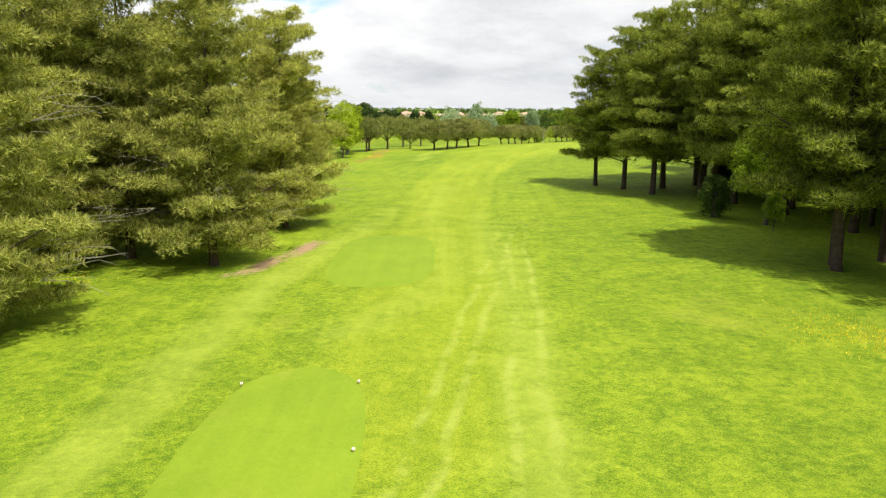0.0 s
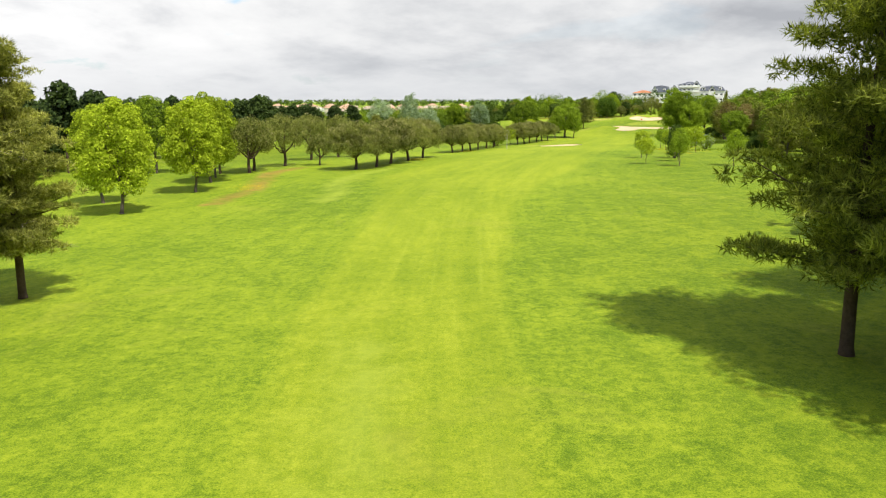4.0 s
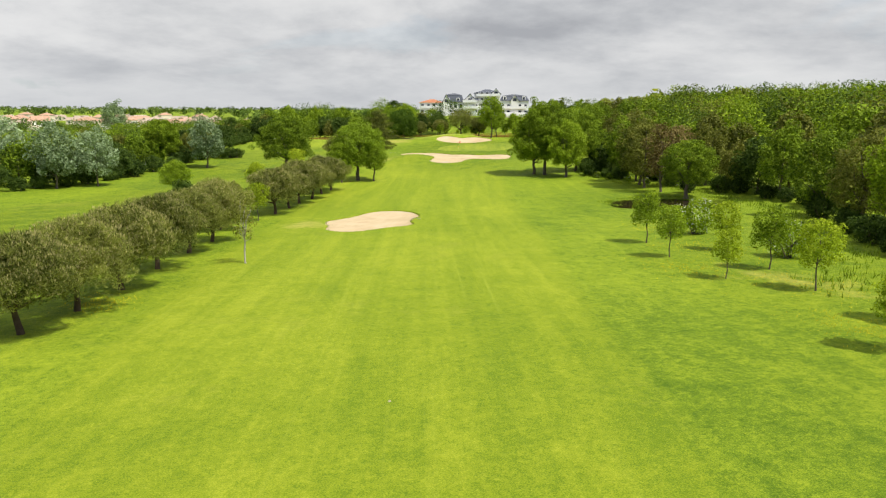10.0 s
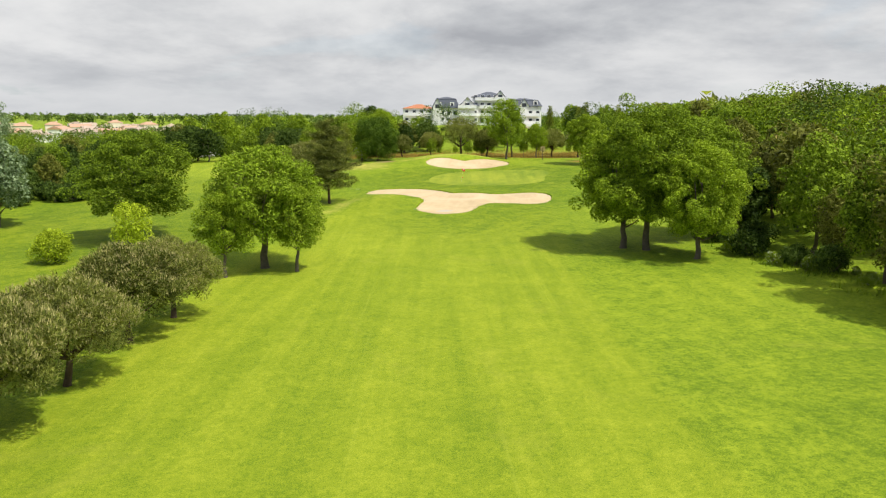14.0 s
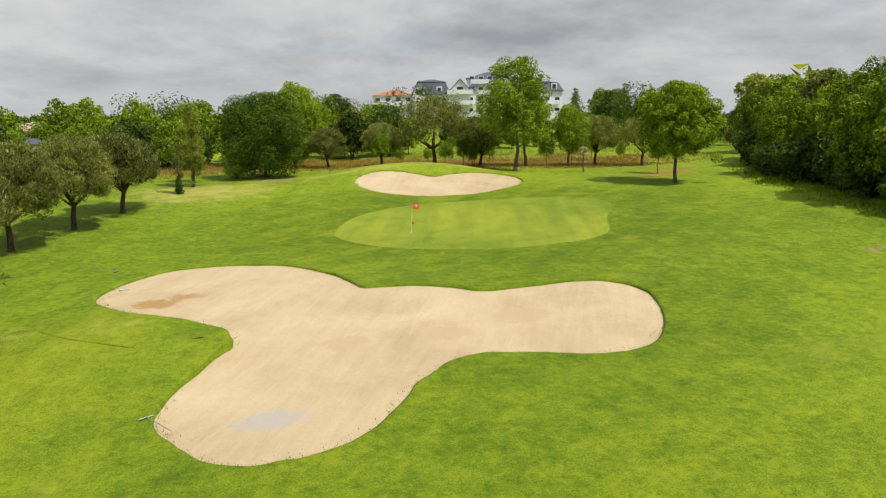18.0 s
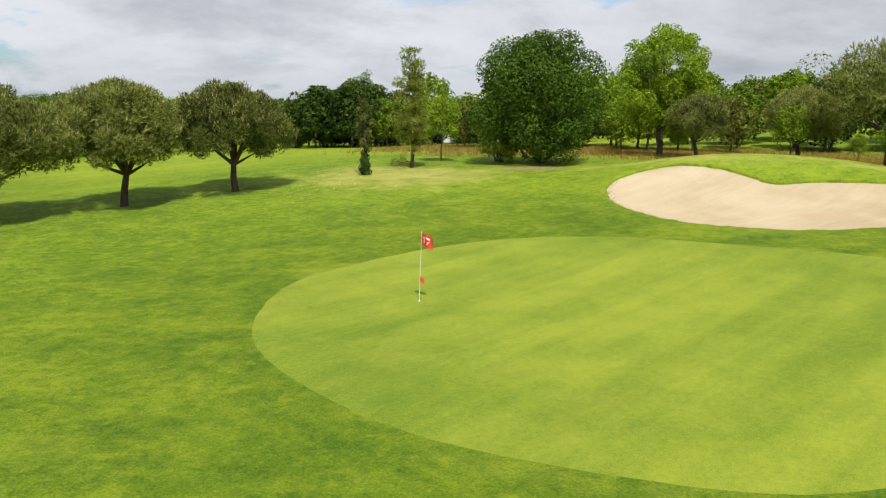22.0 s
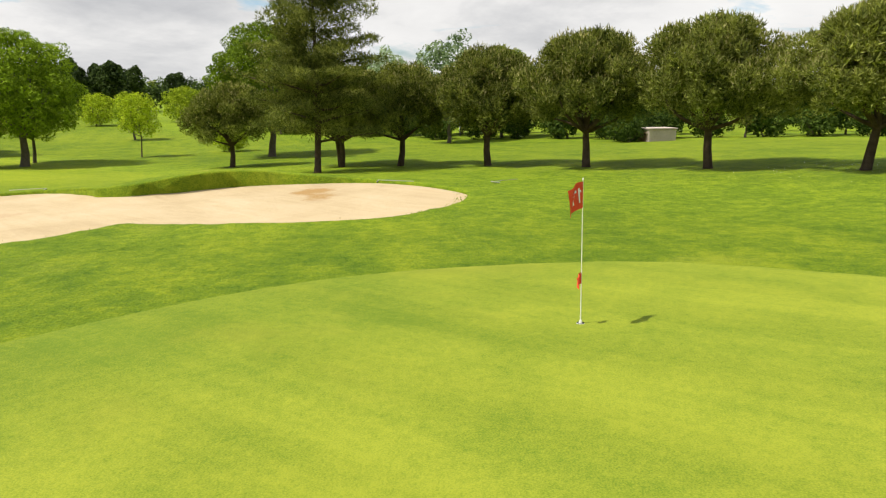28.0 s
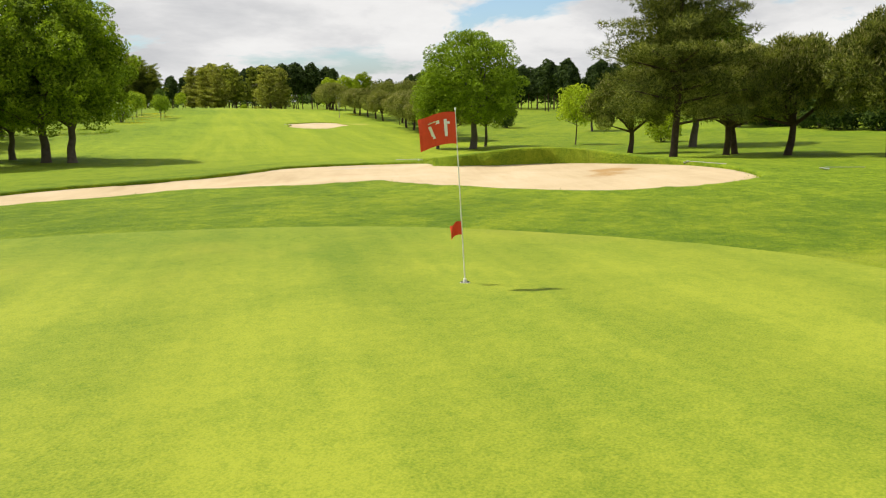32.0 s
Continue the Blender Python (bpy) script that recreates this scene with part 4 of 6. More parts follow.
# kinds, each built once and then set out
KIND = {
    "stone_a": stone_pine(6.6, 3.3, 13000, 1300, 0.25, size=0.15), "stone_b": stone_pine(6.3, 3.15, 12500, 1200, -0.3, size=0.15), "stone_c": stone_pine(6.8, 3.35, 13500, 1300, 0.1, size=0.15),
    "stone_far": stone_pine(6.6, 3.1, 3000, 500, 0.2, 6),
    "row_a": stone_pine(6.0, 3.7, 9600, 2900, 0.2, size=0.17), "row_b": stone_pine(5.8, 3.6, 9400, 2800, -0.2, size=0.17),
    "pine_a": tall_pine(17.0, 5.2, 17000, None, 0.2, size=0.30, power=0.46, wide=0.075, per=5), "pine_b": tall_pine(17.0, 5.4, 17000, None, 0.22, power=0.42, size=0.30, wide=0.075, per=5),
    "pine_dry": tall_pine(17.5, 5.9, 24000, F_DRYPINE_LIT, 0.09, per=5, wide=0.065, label="tall pine with sunlit olive boughs down to the grass", power=0.5, size=0.30),
    "pine_olive": tall_pine(17.0, 4.4, 17000, F_DRYPINE_LIT, 0.21, size=0.30, power=0.52, wide=0.075, per=5, label="olive pine with a bare lower trunk by the rough"),
    "pine_mid": tall_pine(11.6, 4.6, 26000, F_STONE, 0.22, wide=0.08, label="broad olive-green pine standing over the bunker", size=0.19, power=0.55),
    "pine_slim": tall_pine(7.8, 1.25, 3000, None, 0.2, label="slender young pine on the dry bank", size=0.24, limbs_n=10),
    "pine_wood": broadleaf("plantation_pine", 16.0, 3.7, 2900, 0.42, F_SHADEPINE, "dark pine in the dense plantation", M_BARK, clear=0.3, puffs_n=44, trunk_r=0.2, limbs_n=2, pr=0.24),
    "umbrella": broadleaf("umbrella_pine", 15.0, 4.6, 2600, 0.30, F_PINE, "flat-topped pine on a tall bare trunk", M_BARK, clear=0.66, puffs_n=34, trunk_r=0.22, squash=0.8, limbs_n=8),
    "oak_a": broadleaf("oak_tree", 14.0, 6.6, 64000, 0.105, F_OAK, "broad oak in fresh green leaf", clear=0.16, trunk_r=0.36, puffs_n=230, pr=0.12),
    "oak_b": broadleaf("oak_tree", 9.5, 4.9, 42000, 0.090, F_OAK, "rounded oak in full leaf on a short trunk", clear=0.18, trunk_r=0.3, puffs_n=190, pr=0.13),
    "oak_c": broadleaf("oak_tree", 11.5, 5.4, 46000, 0.10, F_BRIGHT, "tall oak in light yellow-green leaf", clear=0.14, trunk_r=0.3, puffs_n=190, pr=0.13),
    "bright_a": broadleaf("ash_tree", 9.0, 3.4, 22000, 0.09, F_BRIGHT, "bright green young ash in new leaf", clear=0.22, trunk_r=0.2, puffs_n=90, pr=0.2),
    "maple": broadleaf("maple_tree", 8.6, 3.8, 42000, 0.09, F_BRIGHT, "dense bright green maple standing alone by the green", clear=0.20, trunk_r=0.17, puffs_n=170, pr=0.14, lean=0.1),
    "bright_b": broadleaf("ash_tree", 10.5, 3.7, 22000, 0.10, F_OAK, "upright green ash behind the green", clear=0.18, trunk_r=0.2, puffs_n=90, pr=0.2),
    "wood_a": broadleaf("woodland_tree", 12.0, 5.0, 12000, 0.175, F_OAK, "green broadleaf tree in the wood's edge", clear=0.1, puffs_n=90, trunk_r=0.25, limbs_n=6, pr=0.18),
    "wood_b": broadleaf("woodland_tree", 11.0, 4.6, 10000, 0.16, F_OLIVE, "olive brown tree still thin in leaf", clear=0.1, puffs_n=90, trunk_r=0.25, limbs_n=8, pr=0.18),
    "wood_c": broadleaf("woodland_tree", 12.5, 4.6, 12000, 0.17, F_BRIGHT, "light green tree in the wood", clear=0.12, puffs_n=90, trunk_r=0.25, limbs_n=6, pr=0.18),
    "wood_d": broadleaf("woodland_tree", 9.0, 4.8, 5000, 0.25, F_DARK, "dark evergreen oak in a dense belt", clear=0.06, puffs_n=60, trunk_r=0.25, limbs_n=4),
    "far_a": broadleaf("woodland_tree", 12.0, 5.0, 4000, 0.30, F_OAK, "green broadleaf tree within the wood", clear=0.1, puffs_n=70, trunk_r=0.25, limbs_n=2),
    "far_b": broadleaf("woodland_tree", 11.0, 4.6, 3600, 0.28, F_OLIVE, "olive tree within the wood", clear=0.1, puffs_n=70, trunk_r=0.25, limbs_n=2),
    "far_c": broadleaf("woodland_tree", 12.5, 4.6, 4000, 0.29, F_BRIGHT, "light green tree within the wood", clear=0.12, puffs_n=70, trunk_r=0.25, limbs_n=2),
    "pollard": broadleaf("pollard", 2.9, 0.8, 420, 0.10, F_STRAW, "small pollarded tree with straw-coloured shoots", clear=0.5, puffs_n=20, trunk_r=0.09, lean=0.03, limbs_n=6),
    "sap_a": broadleaf("sapling", 4.8, 1.6, 5200, 0.075, F_BRIGHT, "slim young tree in light green leaf", clear=0.30, puffs_n=50, trunk_r=0.06, pr=0.24, lean=0.05, limbs_n=8),
    "sap_b": broadleaf("sapling", 4.5, 1.6, 4400, 0.072, F_YELLOW, "thin yellow-green sapling on the mown slope", clear=0.28, puffs_n=46, trunk_r=0.055, pr=0.22, lean=0.08, limbs_n=8),
    "birch": broadleaf("birch_sapling", 5.4, 1.1, 900, 0.08, F_OLIVE, "pale thin birch with few leaves", M_BIRCH, 0.3, 30, 0.075, pr=0.28, lean=0.05),
    "yellow": broadleaf("yellow_tree", 11.5, 4.0, 26000, 0.12, F_YELLOW, "bright yellow-green tree in new leaf", clear=0.12, puffs_n=130, pr=0.18, trunk_r=0.2),
    "silver": broadleaf("white_poplar", 14.0, 6.0, 8000, 0.24, F_SILVER, "broad white poplar with silver leaves", clear=0.1, trunk_r=0.3, limbs_n=6),
    "ybush": bush("yellow_shrub", 4.0, 2.6, 6000, 0.11, F_YELLOW, "low yellow-green shrub beside the next fairway"),
    "gbush": bush("round_shrub", 4.0, 2.2, 9000, 0.08, F_BRIGHT, "round bright green small tree in the row"),
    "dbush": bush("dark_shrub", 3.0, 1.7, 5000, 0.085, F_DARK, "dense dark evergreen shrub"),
    "bigbush": bush("shrub_clump", 7.8, 4.4, 46000, 0.085, F_THICKET, "large dense green thicket on bare earth"),
    "blossom": bush("hawthorn", 2.6, 1.5, 3000, 0.08, F_BRIGHT, "hawthorn shrub in white blossom", ("blossom", 550, F_BLOSSOM)),
    "russet": broadleaf("red_leaved_tree", 8.5, 2.7, 4600, 0.12, F_RUSSET, "thin russet tree coming into leaf", clear=0.2, trunk_r=0.16),
    "hedge": bush("hedge_shrub", 4.2, 3.4, 3400, 0.19, F_DARK, "dark green shrub in the hedge belt"),
}
for ob_ in KIND.values():
    ob_.location = (0, 0, -400)
USED = set()


def plant(kind, x, y, scale=1.0, group="", label="", turn=None, tall=1.0):
    """A tree of a kind, rooted on the land."""
    src = KIND[kind]
    z = float(land(x, y)) - 0.03
    m = pose(x, y, z, 0, 0, rng.uniform(0, 360) if turn is None else turn)
    keep = src.scale.copy()
    if kind in USED:
        ob = copy_thing(src, m)
    else:
        ob, keep = src, src.scale.copy()
        USED.add(kind)
        ob.matrix_basis = m
    ob.scale = (scale, scale, scale * tall)
    return tagged(ob, label, "", group)


# the tee: pines on both sides
for k, (x, y, kind, s) in enumerate([(-13.5, 42.8, "pine_dry", 1.0), (-19.4, 45.1, "pine_dry", 1.06), (-22.8, 41.6, "pine_dry", 1.1), (-12.2, 57.0, "pine_dry", 0.95), (-18.9, 28.9, "pine_dry", 0.95),
                                     (-17.5, 53.9, "pine_dry", 1.05), (-25.3, 50.9, "pine_b", 1.1), (-15.0, 64.2, "pine_dry", 0.97), (-23.4, 61.7, "pine_a", 1.0), (-29.3, 36.9, "pine_b", 1.1), (-27.4, 70.3, "pine_a", 1.0), (-24.3, 28.9, "pine_b", 1.05),
                                     (-19.3, 99.6, "pine_olive", 0.93), (-18.5, 101.9, "pine_olive", 0.82), (-22.3, 90.7, "pine_dry", 0.95), (-25.5, 97.0, "pine_dry", 0.9), (-30.0, 88.0, "pine_a", 1.0), (-27.0, 84.0, "pine_b", 1.0)]):
    plant(kind, x, y, s, "pines by the tee")
for k, (x, y, kind, s) in enumerate([(17.8, 85.8, "pine_b", 0.92), (20.0, 81.6, "pine_a", 1.04), (21.9, 77.0, "pine_b", 1.12), (24.6, 82.4, "pine_a", 1.15), (29.2, 85.2, "pine_b", 1.25), (28.9, 77.8, "pine_b", 1.25),
                                     (22.4, 41.0, "pine_b", 1.16), (23.0, 42.4, "pine_a", 1.1), (26.6, 43.6, "pine_b", 1.2), (29.4, 62.9, "pine_b", 1.3), (30.4, 54.0, "pine_a", 1.3), (27.6, 69.6, "pine_a", 1.25), (32.4, 46.1, "pine_a", 1.25), (33.3, 73.0, "pine_b", 1.3),
                                     (27.2, 33.0, "pine_b", 1.1), (31.6, 66.4, "pine_b", 1.25), (26.2, 75.2, "pine_a", 1.05), (33.6, 80.6, "pine_b", 1.1), (31.8, 90.0, "pine_a", 1.1), (35.4, 58.0, "pine_a", 1.2), (34.8, 51.0, "pine_b", 1.2)]):
    plant(kind, x, y, s, "pines by the tee")
plant("bright_a", 25.2, 57.0, 0.92, label="low green broadleaf tree under the pines")
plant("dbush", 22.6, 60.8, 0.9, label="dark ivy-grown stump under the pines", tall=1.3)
plant("sap_a", 24.0, 52.9, 0.6, label="small leafy shoot under the pines")
# dark shrubs added to stand in for deep shade beneath the pines
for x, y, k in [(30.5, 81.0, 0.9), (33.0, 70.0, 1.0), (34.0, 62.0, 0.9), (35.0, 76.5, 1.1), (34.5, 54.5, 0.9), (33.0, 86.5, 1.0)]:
    plant("dbush", x, y, k, "undergrowth in the pine stand", "dark shrub added to deepen the shade under the pines")

# row of stone pines along the fairway
ROW = [(-2.0, 169.9), (1.0, 172.7), (3.2, 177.8), (6.3, 184.0), (9.1, 190.6), (16.4, 209.6), (18.9, 213.9), (21.3, 219.2), (23.9, 226.1), (26.8, 233.0), (29.4, 239.0), (31.2, 247.4),
       (39.4, 259.2), (42.3, 264.9), (44.9, 270.1), (48.1, 275.5), (51.3, 282.3), (54.2, 287.3)]
for k, (x, y) in enumerate(ROW):
    plant(("row_a", "row_b")[k % 2], x, y, (1.08 if y < 195 else 0.90) + 0.12 * rng.random(), "row of stone pines along the fairway")
for x, y, s in [(-8.0, 180.8, 0.72), (-17.5, 171.3, 1.2), (-17.4, 174.9, 1.15), (-13.5, 181.5, 1.22), (-21.8, 172.0, 0.95), (-10.5, 195.0, 1.2), (-6.0, 201.0, 1.15), (-24.5, 180.0, 1.2)]:
    plant("stone_far", x, y, s, "stone pines beyond the rough", tall=1.05)
plant("bright_a", -21.2, 165.9, 0.8, label="yellow-green young tree by the rough")
plant("bright_b", -32.0, 176.0, 1.1, label="tall green tree beyond the rough")
plant("ybush", -17.8, 81.1, 0.55, label="low shrub at the foot of the pines")
for x, y, s in [(-23.6, 134.0, 0.95), (-20.2, 149.4, 0.95), (-20.6, 159.5, 1.0), (-28.3, 142.7, 0.9)]:
    plant("yellow", x, y, s, "yellow-green trees by the rough")
plant("birch", 30.3, 225.3)
plant("gbush", 32.8, 252.6, 1.1)
plant("dbush", 29.6, 271.5, 1.25, label="dark olive shrub behind the row of pines")
plant("sap_b", 36.2, 253.3, 1.0, label="yellow-green young tree in the row of pines")
plant("bright_a", 29.9, 288.7, 0.8, label="broad yellow-green tree beside the next fairway", tall=0.75)

# oaks by the row's end and across the fairway
plant("oak_b", 63.2, 300.9, 1.24, "pair of oaks", tall=0.92)
plant("bright_a", 65.4, 298.2, 0.85, "pair of oaks")
plant("bright_a", 59.4, 298.6, 0.82, label="light green young tree beside the oaks")
plant("oak_a", 53.6, 318.5, 0.98, label="broad fresh green oak behind the row of pines", tall=0.84)
plant("ybush", 46.0, 310.5, 0.8)
for x, y, kind, s in [(97.0, 293.4, "oak_c", 1.12), (98.4, 291.6, "oak_a", 1.0), (99.6, 286.0, "oak_c", 0.92), (107.3, 294.2, "oak_a", 0.9)]:
    plant(kind, x, y, s, "oaks beside the fairway")

# saplings on the slope
for x, y, kind, s in [(41.7, 172.3, "sap_b", 0.95), (40.7, 155.7, "sap_a", 0.9), (48.3, 155.9, "sap_a", 1.0), (37.8, 159.9, "sap_b", 0.8), (44.2, 164.3, "sap_a", 1.0), (52.7, 187.6, "sap_b", 0.9), (58.4, 190.2, "sap_b", 1.05),
                      (60.1, 198.1, "sap_b", 1.0), (63.1, 204.4, "sap_a", 0.95), (57.9, 203.2, "sap_b", 0.75), (60.2, 211.3, "sap_a", 0.85), (63.3, 217.9, "sap_a", 0.95), (66.3, 211.9, "sap_b", 0.9)]:
    plant(kind, x, y, s, "saplings on the slope")
plant("dbush", 46.7, 171.4, 1.0, tall=1.7)
plant("blossom", 70.8, 220.1, 1.3)
plant("blossom", 68.3, 207.3, 1.1, label="round hawthorn bush with white flowers")
plant("dbush", 97.8, 251.0, 0.9)
plant("oak_b", 93.6, 246.8, 0.96, label="broad low oak leaning over the pond", tall=0.86)

# thin trees by the pond
for x, y, kind, s in [(98.2, 261.4, "wood_b", 0.95), (100.5, 265.5, "wood_b", 1.0), (95.5, 254.3, "russet", 1.2), (102.7, 259.0, "russet", 1.15), (104.3, 271.1, "wood_a", 0.9)]:
    plant(kind, x, y, s, "thin trees by the pond")

# stone pines between the holes, beside the green
for k, (x, y) in enumerate([(80.5, 352.3), (83.9, 357.8), (87.3, 362.9), (77.8, 346.8), (74.9, 341.3), (72.5, 335.6), (71.0, 331.3), (68.0, 330.2), (66.3, 321.2)]):
    plant(("stone_c", "stone_a", "stone_b")[k % 3], x, y, 0.95 + 0.08 * rng.random(), "stone pines beside the green")
plant("pine_mid", 78.4, 332.5, 1.0)
plant("maple", 31.0, 336.5, 1.18, label="dense bright green maple in the western belt")
plant("silver", 39.5, 332.0, 0.74, label="pale white poplar beside the western belt")
plant("sap_b", 52.5, 304.6, 1.35, label="small yellow-green tree on the next fairway")

# behind the green
for k, (x, y) in enumerate([(111.3, 388.2), (118.5, 388.8), (123.5, 383.4), (128.0, 379.9), (144.5, 379.2), (149.0, 375.4)]):
    plant(("stone_b", "stone_a", "stone_far")[k % 3], x, y, (0.8, 0.85, 1.36, 1.0, 1.0, 1.0)[k], "dark pines behind the green")
plant("bright_b", 128.2, 371.6, 1.2)
plant("bright_b", 134.5, 380.1, 1.0)
plant("bright_a", 139.8, 378.3, 0.85)
plant("maple", 136.8, 355.4, 1.14)
plant("pollard", 135.4, 368.8, 1.0)
plant("sap_a", 141.5, 363.5, 0.9)
plant("bigbush", 101.7, 377.6, 1.1)
plant("oak_c", 108.1, 392.7, 0.92, label="spreading yellow-green tree behind the thicket")
plant("blossom", 98.6, 378.0, 1.2)
plant("pine_slim", 93.8, 373.5, 1.0)
plant("sap_a", 94.2, 377.9, 1.0)


def ivy_tree(x, y):
    """A slim column of a tree whose foot is wrapped in ivy."""
    trunk = tube([(0, 0, -0.1), (0.02, 0, 1.2), (0, 0.03, 3.0), (0, 0, 4.7)], [0.10, 0.08, 0.05, 0.015], 8)
    limbs, puffs = [], []
    for i in range(16):
        z = 1.5 + i * 0.19
        a = i * 2.4
        r = 0.42 * math.sin(math.pi * (0.16 + 0.8 * i / 16)) + 0.06
        limbs.append(tube(bend((0, 0, z - 0.35), (r * math.cos(a), r * math.sin(a), z + 0.35), 0.04, 3), [0.022, 0.015, 0.006], 5))
        puffs.append((r * math.cos(a), r * math.sin(a), z + 0.25, 0.24))
    ivy = [(0.10 * math.cos(k * 2.1), 0.10 * math.sin(k * 2.1), 0.15 + 0.16 * k, 0.36 - 0.02 * k) for k in range(10)]
    top = tree("slender_tree", trunk, limbs, [("crown", leaves(puffs, 2200, 0.055, 1.2), F_OLIVE), ("ivy", leaves(ivy, 1900, 0.06, 0.9), F_IVY)], M_BARK2,
               "slim upright tree with an ivy-covered foot on the dry bank", "tree")
    top.matrix_basis = pose(x, y, float(land(x, y)) - 0.03)


ivy_tree(92.2, 369.7)


# ---- woods ----
def along_line(pts, step, side, rows, row_gap, jitter):
    """Places in rows beside a line of points."""
    out = []
    for (ax, ay), (bx, by) in zip(pts, pts[1:]):
        length = math.hypot(bx - ax, by - ay)
        nx, ny = (by - ay) / length * side, -(bx - ax) / length * side
        n = max(1, round(length / step))
        for i in range(n):
            t = (i + 0.5) / n
            for r in range(rows):
                d = r * row_gap
                out.append((ax + (bx - ax) * t + nx * d + rng.normal() * jitter, ay + (by - ay) * t + ny * d + rng.normal() * jitter, r))
    return out


EAST_EDGE = [(60.9, 116.8), (59.8, 148.1), (62.7, 170.0), (76.7, 202.0), (100.4, 231.3), (105.2, 252.9), (108.3, 280.9), (118.7, 301.7), (138.0, 320.0), (143.5, 334.0), (150.5, 349.0), (164.0, 366.0), (188.9, 387.7), (215.8, 422.5)]
for x, y, r in along_line(EAST_EDGE, 7.0, 1, 2, 7.0, 1.6):
    near = r == 0 and y < 350
    tone = ("a", "b", "c", "b", "b", "d", "a")[rng.integers(7)]
    plant(("wood_" if near or tone == "d" else "far_") + tone, x, y, 0.62 + 0.3 * rng.random() + 0.1 * r, "trees of the eastern wood")
DEEP = [(x, y, 10.5 + 4 * rng.random()) for x, y, r in along_line([(x + 17, y - 7) for x, y in EAST_EDGE], 10.0, 1, 7, 11.0, 3.5)]
for x, y in [(183.6, 389.6), (192.6, 384.0), (190.6, 352.3), (214.0, 386.0), (196.5, 345.0), (215.3, 339.9), (185.2, 329.4), (149.1, 297.8), (240, 300), (158.5, 257.3), (198.6, 238.1)]:
    plant("umbrella", x, y, 0.74 + 0.18 * rng.random(), "pines over the eastern wood", "umbrella-topped pine rising over the wood")
for x, y, r in along_line(EAST_EDGE[3:8], 5.0, 1, 1, 1.0, 1.2):
    plant("hedge", x - 2.0, y + 0.5, 0.4 + 0.2 * rng.random(), "undergrowth at the wood's edge", "low green undergrowth at the wood's edge")
for x, y, r in along_line([(120, 303), (137, 321), (141, 333), (147, 349), (160, 366), (176, 380)], 3.6, 1, 2, 4.0, 0.8):
    plant("hedge", x, y, 0.62 + 0.45 * rng.random(), "undergrowth at the wood's edge", "dense dark shrub at the wood's edge")
for x, y, s in [(139.5, 329.5, 0.62), (143.0, 340.0, 0.7), (150.0, 354.5, 0.66), (158.0, 361.5, 0.7), (137.5, 323.0, 0.66), (170.0, 377.0, 0.7)]:
    plant(("wood_a", "wood_b")[rng.integers(2)], x, y, s, "trees of the eastern wood")
for x, y, r in along_line(EAST_EDGE[5:8], 3.2, 1, 1, 1.0, 1.0):
    plant("blossom", x - 4.5, y + 1.5, 0.28 + 0.2 * rng.random(), "flowering undergrowth", "low white-flowered plants at the wood's edge")

WEST_BELT = [(-119.1, 256.8), (-59.7, 268.2), (-25.2, 272.9), (-3.6, 294.1), (13.1, 307.0), (26.7, 326.1), (38.4, 351.4), (44.6, 374.0), (59.0, 407.8), (69.2, 439.4), (83.3, 469.9), (99.4, 496.4)]
for x, y, r in along_line(WEST_BELT[3:], 6.0, -1, 2, 7.0, 1.5):
    plant(("wood_d", "wood_d", "far_a", "wood_d", "wood_d", "far_b")[rng.integers(6)], x, y, 0.46 + 0.16 * rng.random() + 0.05 * r, "trees of the western belt")
for x, y, r in along_line(WEST_BELT[3:], 4.5, -1, 1, 1.0, 0.9):
    plant("hedge", x + 2.2, y - 1.2, 0.45 + 0.3 * rng.random(), "shrubs at the belt's foot")
DEEP += [(x, y, 5.0 + 2.5 * rng.random()) for x, y, r in along_line([(x - 16, y + 14) for x, y in WEST_BELT[2:]], 9.0, -1, 4, 10.0, 3.0)]
for x, y, r in along_line(WEST_BELT[:4], 7.0, -1, 3, 8.0, 2.0):
    plant("pine_wood", x, y, 0.62 + 0.14 * rng.random(), "young pines of the western wood", "low dark pine in the western wood", tall=0.85)
for x, y, s in [(12.6, 301.7, 0.72), (18.6, 303.9, 0.66), (3.1, 315.2, 0.8), (22.7, 501.8, 1.0)]:
    plant("silver", x, y, s, "white poplars by the next fairway")
for x, y, s in [(4.5, 264.5, 0.42), (-8.4, 273.2, 0.5), (-13.2, 258.7, 0.42)]:
    plant("ybush", x, y, s * 3.2, "yellow-green trees by the next fairway", "rounded yellow-green young tree")
for x, y, r in along_line([(-61.0, 114.0), (-51.0, 146.0), (-45.1, 186.0), (-59.4, 235.6)], 9.0, -1, 3, 10.0, 2.2):
    plant("pine_wood", x, y, 0.6 + 0.25 * rng.random(), "pines west of the rough")

for x, y, r in along_line([(-47, 166), (-41, 198), (-31, 226), (-19, 245)], 6.0, -1, 2, 7.0, 1.6):
    plant("pine_wood", x, y, 0.60 + 0.14 * rng.random(), "pines west of the rough", "dark pine in the wood beyond the rough")

# plantation round the tees
for x, y, r in along_line([(42, 8), (39.3, 39.3), (39.2, 69.1), (37.3, 96.8), (45.1, 110.7)], 8.0, 1, 4, 8.0, 1.8):
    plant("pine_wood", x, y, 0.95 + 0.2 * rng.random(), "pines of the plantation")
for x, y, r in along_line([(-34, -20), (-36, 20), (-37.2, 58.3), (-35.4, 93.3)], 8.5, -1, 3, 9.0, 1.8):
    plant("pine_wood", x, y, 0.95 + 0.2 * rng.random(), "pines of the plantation")
